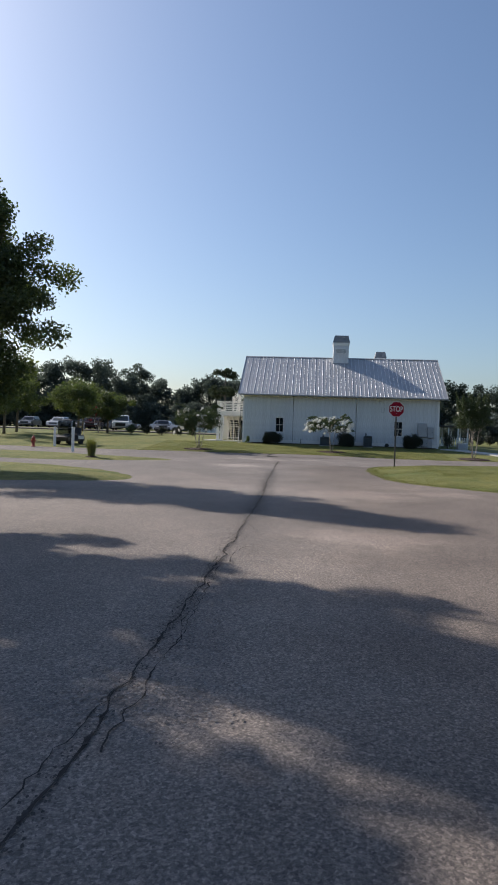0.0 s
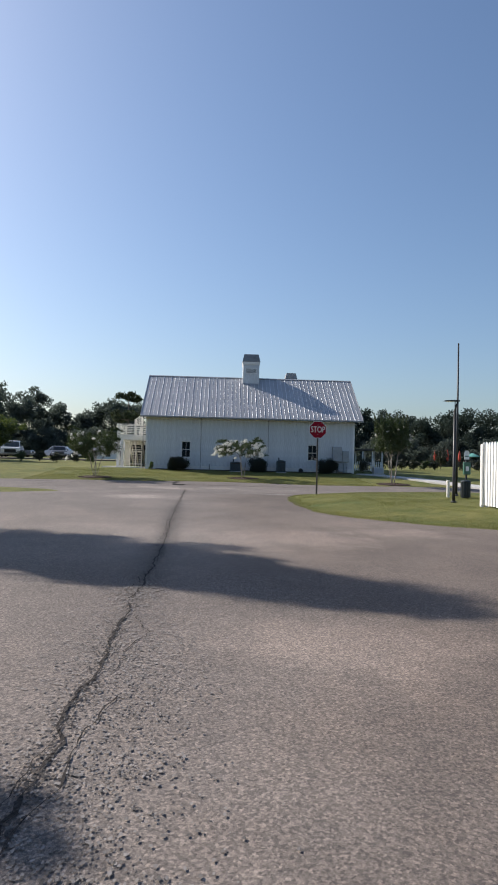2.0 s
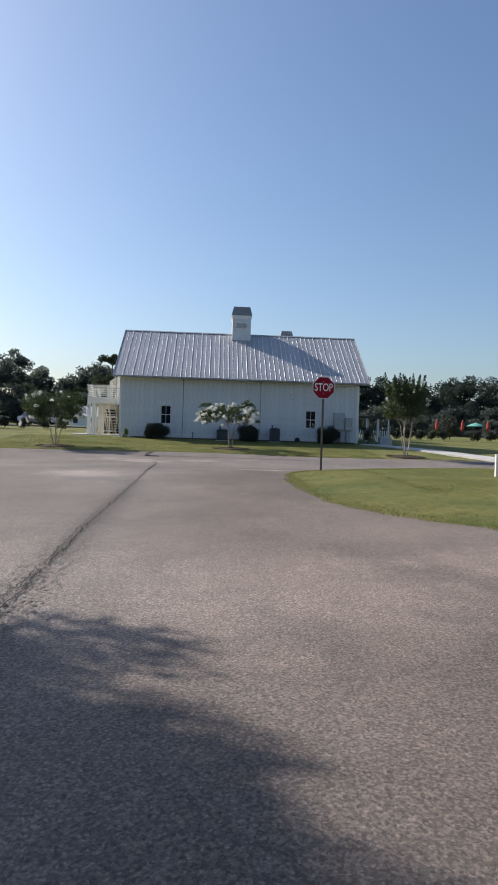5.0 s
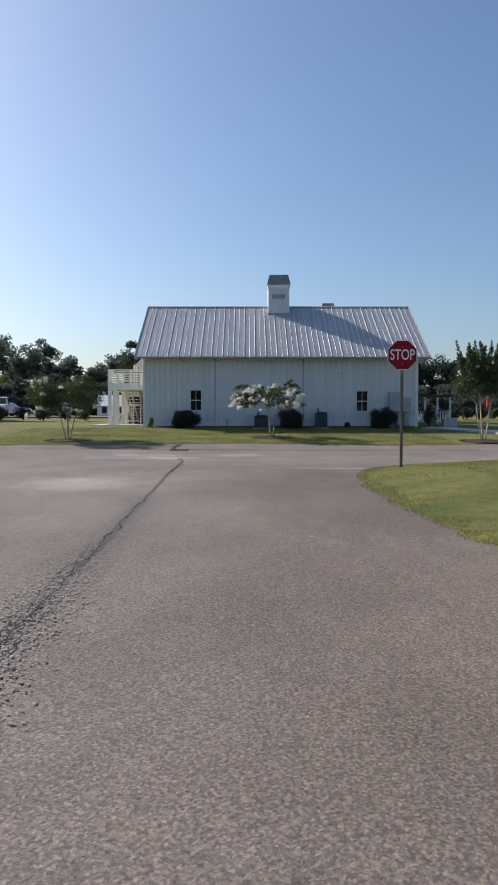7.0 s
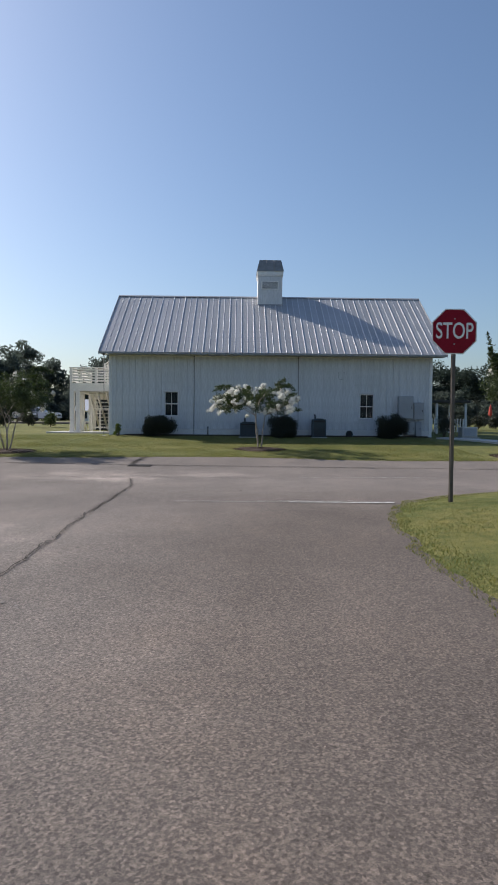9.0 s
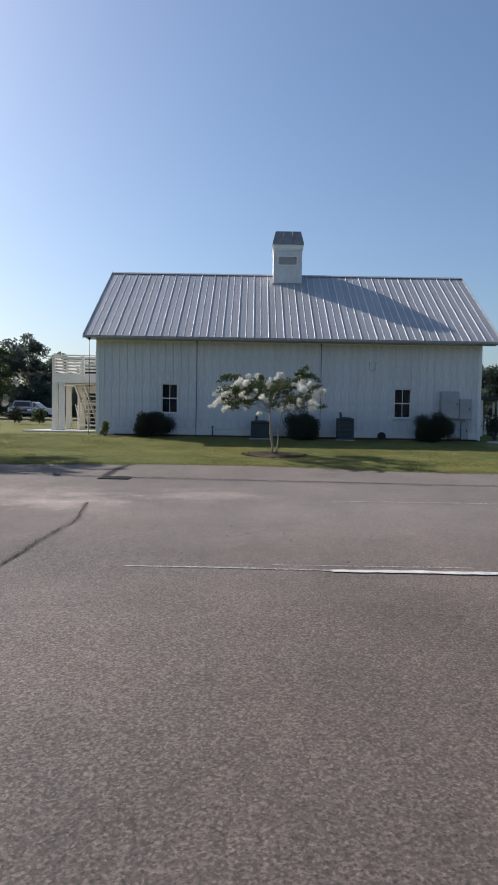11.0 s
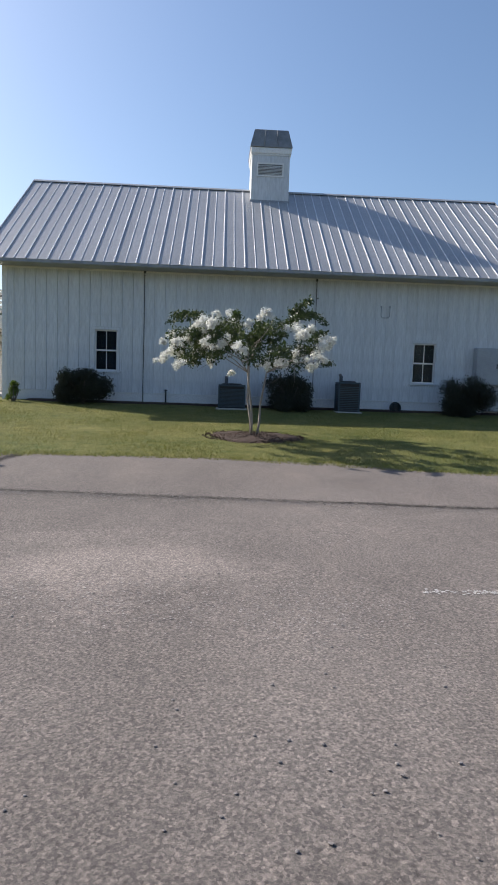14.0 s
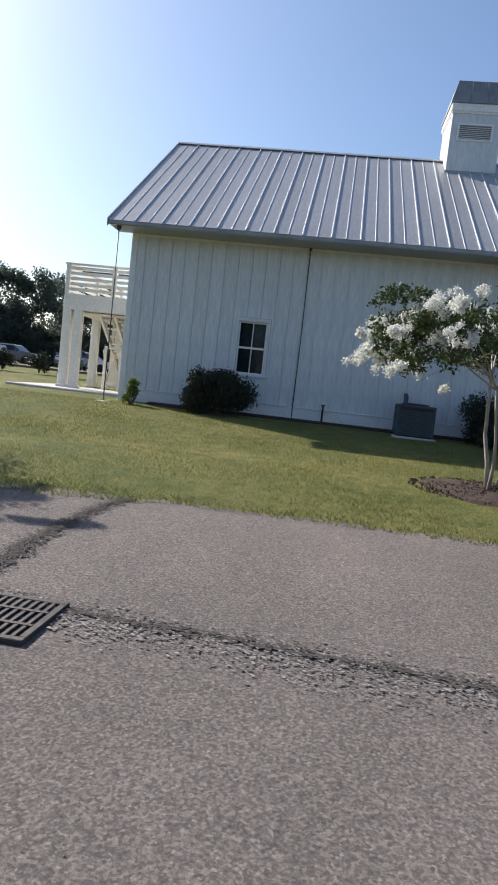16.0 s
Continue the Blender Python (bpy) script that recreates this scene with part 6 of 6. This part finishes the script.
def car(x, y, rz, paint, label, pickup=False):
    """A parked car, nose along -y of its own."""
    t = thing("pickup_truck" if pickup else "car", label, "pickup truck" if pickup else "car", (x, y, gz(x, y) - 0.02), rz)
    L, W = (5.4, 1.95) if pickup else (4.5, 1.78)
    zc, zr = (1.12, 1.82) if pickup else (0.92, 1.45)
    b = bmesh.new()
    out = [(-L / 2, .35), (-L / 2, .78 if not pickup else 1.0), (-L / 2 + .12, zc - .06), (-L / 2 + 1.2, zc), (L / 2 - .1, zc), (L / 2, zc - .15), (L / 2, .4), (L / 2 - .3, .28), (-L / 2 + .3, .28)]
    prism(b, out, -W / 2, W / 2)
    bmesh.ops.rotate(b, verts=b.verts[:], cent=(0, 0, 0), matrix=Matrix.Rotation(radians(90), 3, "Z"))
    bmesh.ops.bevel(b, geom=b.edges[:], offset=0.05, segments=2, affect="EDGES")
    part("body", b, paint, t)
    y0 = -L / 2 + (1.25 if not pickup else 1.35)
    y1 = L / 2 - (0.35 if not pickup else 1.9)
    b = bmesh.new()
    rows = []
    for z, iy0, iy1, ix in ((zc - .02, 0, 0, 0.06), (zr - .06, .62, .45, .2), (zr, .75, .6, .26)):
        rows.append([b.verts.new(p) for p in ((-W / 2 + ix, y0 + iy0, z), (W / 2 - ix, y0 + iy0, z), (W / 2 - ix, y1 - iy1, z), (-W / 2 + ix, y1 - iy1, z))])
    for a, c in zip(rows, rows[1:]):
        for k in range(4):
            b.faces.new((a[k], a[(k + 1) % 4], c[(k + 1) % 4], c[k]))
    b.faces.new(rows[-1]), b.faces.new(rows[0][::-1])
    part("cabin", b, paint, t)
    for k in range(4):
        q = [rows_i for rows_i in ((-W / 2 + .06, y0, zc), (W / 2 - .06, y0, zc), (W / 2 - .06, y1, zc), (-W / 2 + .06, y1, zc))]
        u = [(-W / 2 + .2, y0 + .62, zr - .06), (W / 2 - .2, y0 + .62, zr - .06), (W / 2 - .2, y1 - .45, zr - .06), (-W / 2 + .2, y1 - .45, zr - .06)]
        c4 = [Vector(q[k]), Vector(q[(k + 1) % 4]), Vector(u[(k + 1) % 4]), Vector(u[k])]
        mid = sum(c4, Vector()) / 4
        nrm = (c4[1] - c4[0]).cross(c4[3] - c4[0]).normalized()
        g = bmesh.new()
        inner = [mid + (p - mid) * .86 for p in c4]
        fa = [g.verts.new(p + nrm * .012) for p in inner]
        fb = [g.verts.new(p - nrm * .004) for p in inner]
        g.faces.new(fa)
        for m in range(4):
            g.faces.new((fa[m], fb[m], fb[(m + 1) % 4], fa[(m + 1) % 4]))
        part("window", g, CAR_GLASS, t, "dark glass")
    part("grille", boxm(-W * .3, -L / 2 - .02, .5, W * .3, -L / 2 + .02, zc - .25, .01), BLACK, t)
    part("bumper", boxm(-W / 2 + .02, -L / 2 - .06, .34, W / 2 - .02, -L / 2 + .02, .5, .02), RIM if pickup else paint, t)
    for s in (-1, 1):
        part("headlight", boxm(s * W * .4 - .16, -L / 2 - .03, zc - .36, s * W * .4 + .16, -L / 2 + .03, zc - .2, .02), SIGN_WHITE, t)
        part("mirror", boxm(s * (W / 2 + .08) - .09, y0 + .4, zc, s * (W / 2 + .08) + .09, y0 + .5, zc + .16, .02), paint, t)
        for yy in (-L / 2 + .9, L / 2 - 1.0):
            wheel(t, s * (W / 2 - .1), yy, 0.38 if pickup else 0.32)


car(-17.3, 24.0, 12, CAR_WHITE, "white pickup truck parked facing the lawn", True)
for cx, cy, ang, pt, lab in ((-21.6, 26, 8, CAR_DARK, "dark red car parked under the trees"), (-14.0, 31, 15, CAR_GREY, "grey car parked in the far car park"), (-23.5, 29, 5, CAR_GREY, "grey car parked in the far car park"),
                             (-28, 31, 0, CAR_WHITE, "white car parked in the far car park"),
                             (-20.5, 35, 90, CAR_GREY, "grey car parked at the back of the car park"), (-14.5, 35.5, 90, CAR_WHITE, "white car parked at the back of the car park"), (-33, 33, 5, CAR_GREY, "grey car parked in the far car park")):
    car(cx, cy, ang, pt, lab)
solid("pavement_car_park", boxm(-42, 20.5, 0.80, -3.2, 37, 0.93), ASPHALT, "asphalt of the far car park", "car park", kind="structure")


def golf_cart(x, y, rz):
    z = gz(x, y)
    t = thing("golf_cart", "parked golf cart with a dark canopy", "golf cart", (x, y, z), rz)
    b = bmesh.new()
    prism(b, [(-1.1, .28), (-1.15, .55), (-.75, .72), (-.5, .42), (.1, .40), (.15, .66), (1.0, .70), (1.1, .35), (.9, .26)], -.58, .58)
    part("body", b, BLACK, t)
    part("side_panel", boxm(.2, -.60, .42, .95, -.582, .66, .01), CAR_WHITE, t, "white side panel")
    part("seat", boxm(.1, -.55, .66, .65, .55, .8, .03), SEAT_VINYL, t)
    part("backrest", boxm(.6, -.55, .8, .72, .55, 1.25, .03), SEAT_VINYL, t)
    part("canopy", boxm(-.7, -.62, 1.72, 1.0, .62, 1.79, .025), SEAT_VINYL, t)
    for sx, sy in ((-.68, -.56), (-.68, .56), (.95, -.56), (.95, .56)):
        part("strut", tube(bmesh.new(), [(sx, sy, .6), (sx + .03, sy, 1.73)], .02, 6), CAR_WHITE, t)
    part("windscreen", boxm(-.70, -.54, .75, -.69, .54, 1.68), CAR_GLASS, t)
    b = bmesh.new()
    tube(b, [(-.6, -.25, .65), (-.35, -.25, .95)], .018, 6)
    part("steering_column", b, BLACK, t)
    for sx in (-.72, .68):
        for sy in (-.5, .5):
            w = bmesh.new()
            lathe(w, [(.12, -.09), (.22, -.09), (.24, -.05), (.24, .05), (.22, .09), (.12, .09)], 16)
            part("wheel", w, RUBBER, t).matrix_basis = pose(sx, sy, .24, 90, 0, 0)


golf_cart(-11.7, -7.2, 80)
for px, py, ph in ((-11.9, -9.4, 1.3), (-8.85, -14.0, 1.42)):
    z = gz(px, py)
    t_ = thing("white_post", "square white painted post with a cap", "post", (px, py, z), group="white posts by the drive")
    part("shaft", boxm(-.07, -.07, -.05, .07, .07, ph, .01), WHITE_TRIM, t_)
    part("cap", boxm(-.09, -.09, ph, .09, .09, ph + .05, .015), WHITE_TRIM, t_)


z = lawn_z(LAWN_STOP, 16.0, -23.2)
t_ = thing("white_post", "square white painted post on the stop lawn", "post", (16.0, -23.2, z), group="white posts by the drive")
part("shaft", boxm(-.07, -.07, -.05, .07, .07, 1.05, .01), WHITE_TRIM, t_)
part("cap", boxm(-.09, -.09, 1.05, .09, .09, 1.1, .015), WHITE_TRIM, t_)


def hydrant(x, y):
    t = thing("fire_hydrant", "rusty red fire hydrant on the lawn", "fire hydrant", (x, y, gz(x, y) + .03))
    b = bmesh.new()
    lathe(b, [(.15, 0), (.15, .04), (.10, .06), (.095, .5), (.13, .52), (.13, .56), (.11, .62), (.06, .70), (.03, .72), (.03, .77)], 16)
    part("barrel", b, HYDRANT_RED, t)
    for s in (-1, 1):
        part("outlet", tube(bmesh.new(), [(s * .08, 0, .42), (s * .17, 0, .42)], [.055, .06], 10), HYDRANT_RED, t)
    part("front_outlet", tube(bmesh.new(), [(0, -.08, .36), (0, -.18, .36)], [.07, .075], 10), HYDRANT_RED, t)


hydrant(-12.93, -10.5)


def far_house():
    """Low white building beyond the car park."""
    t = thing("far_house", "low white building with a pale gable roof", "house", (-12.7, 60, gz(-12.7, 60)))
    part("wall", boxm(-3.2, -2.5, -0.2, 3.2, 2.5, 1.5), WHITE_TRIM, t)
    for s_ in (-1, 1):
        g = bmesh.new()
        vs = [g.verts.new((x, s_ * yy, z + dz)) for dz in (0.0, 0.08) for x in (-3.6, 3.6) for yy, z in ((0, 2.9), (2.9, 1.3))]
        for f in ((0, 1, 3, 2), (4, 6, 7, 5), (0, 4, 5, 1), (2, 3, 7, 6), (0, 2, 6, 4), (1, 5, 7, 3)):
            g.faces.new([vs[k] for k in f])
        bmesh.ops.recalc_face_normals(g, faces=g.faces[:])
        part("roof", g, ROOF_RIB, t, "pale metal roof slope")
    for x in (-3.2, 3.1):
        g = bmesh.new()
        a = [g.verts.new((x + dx, y, z)) for dx in (0, 0.1) for y, z in ((-2.5, 1.5), (2.5, 1.5), (0, 2.85))]
        g.faces.new(a[:3]), g.faces.new(a[5:2:-1])
        for k in range(3):
            g.faces.new((a[k], a[(k + 1) % 3], a[(k + 1) % 3 + 3], a[k + 3]))
        bmesh.ops.recalc_face_normals(g, faces=g.faces[:])
        part("gable", g, WHITE_TRIM, t)
    for x in (-2.2, 0.0, 2.2):
        part("window", boxm(x - 0.35, -2.53, 0.3, x + 0.35, -2.49, 1.2), DARK, t, "dark window")


far_house()


def park_things():
    for x, y, s in ((50.2, 60, 1.0), (41.8, 60, 1.0), (46.0, 60, 1.0), (43.2, 58, 0.9)):
        z = gz(x, y)
        t = thing("closed_umbrella", "closed red patio umbrella on a pole", "umbrella", (x, y, z), group="closed umbrellas by the pool")
        part("pole", tube(bmesh.new(), [(0, 0, 0), (0, 0, 2.6 * s)], .03, 6), GREY_POLE, t)
        b = bmesh.new()
        lathe(b, [(.12, .9), (.26, 1.3), (.24, 1.9), (.12, 2.5), (.03, 2.75)], 10)
        part("canopy", b, RED_CANVAS, t)
    t = thing("patio_umbrella", "open teal patio umbrella", "umbrella", (48.2, 60, gz(48, 60)))
    part("pole", tube(bmesh.new(), [(0, 0, 0), (0, 0, 2.3)], .03, 6), GREY_POLE, t)
    b = bmesh.new()
    lathe(b, [(1.5, 1.75), (1.45, 1.82), (.7, 2.15), (.05, 2.4)], 8)
    part("canopy", b, TEAL, t)
    # low dark fence and pergola
    t = thing("metal_fence", "low dark metal fence beyond the lawn", "fence", (38, 55, gz(38, 55)))
    bar = mesh_of(boxm(-.015, -.015, 0, .015, .015, 1.1), "bar", BLACK)
    for i in range(100):
        part("bar", bar, None, t).location = (i * .2, 0, 0)
    for z in (.15, 1.05):
        part("rail", boxm(0, -.02, z, 20, .02, z + .05), BLACK, t)
    t = thing("pergola", "dark flat-roofed shelter with white posts", "shelter", (17.4, 6.0, gz(17, 6)))
    part("roof", boxm(-1.2, -1.6, 1.72, 1.6, 1.6, 1.86, .02), BLACK, t)
    for px in (-1.0, -.2, .6, 1.4):
        for py in (-1.4, 1.4):
            part("post", boxm(px - .05, py - .05, 0, px + .05, py + .05, 1.72), WHITE_TRIM, t)
    for i in range(16):
        part("slat", boxm(-1.0 + i * .16, -1.42, .1, -.92 + i * .16, -1.40, .85), WHITE_TRIM, t)
    t = thing("transformer_box", "pale beige transformer cabinet on a pad", "utility box", (17.45, 0.4, gz(17.4, .4)))
    part("case", boxm(-.38, -.3, 0.05, .38, .3, .55, .03), CONCRETE, t)
    part("pad", boxm(-.48, -.4, -.08, .48, .4, .05, .02), CONCRETE, t)
    part("door", boxm(-.3, -.315, .12, .3, -.299, .48, .005), BOX_GREY, t)


park_things()
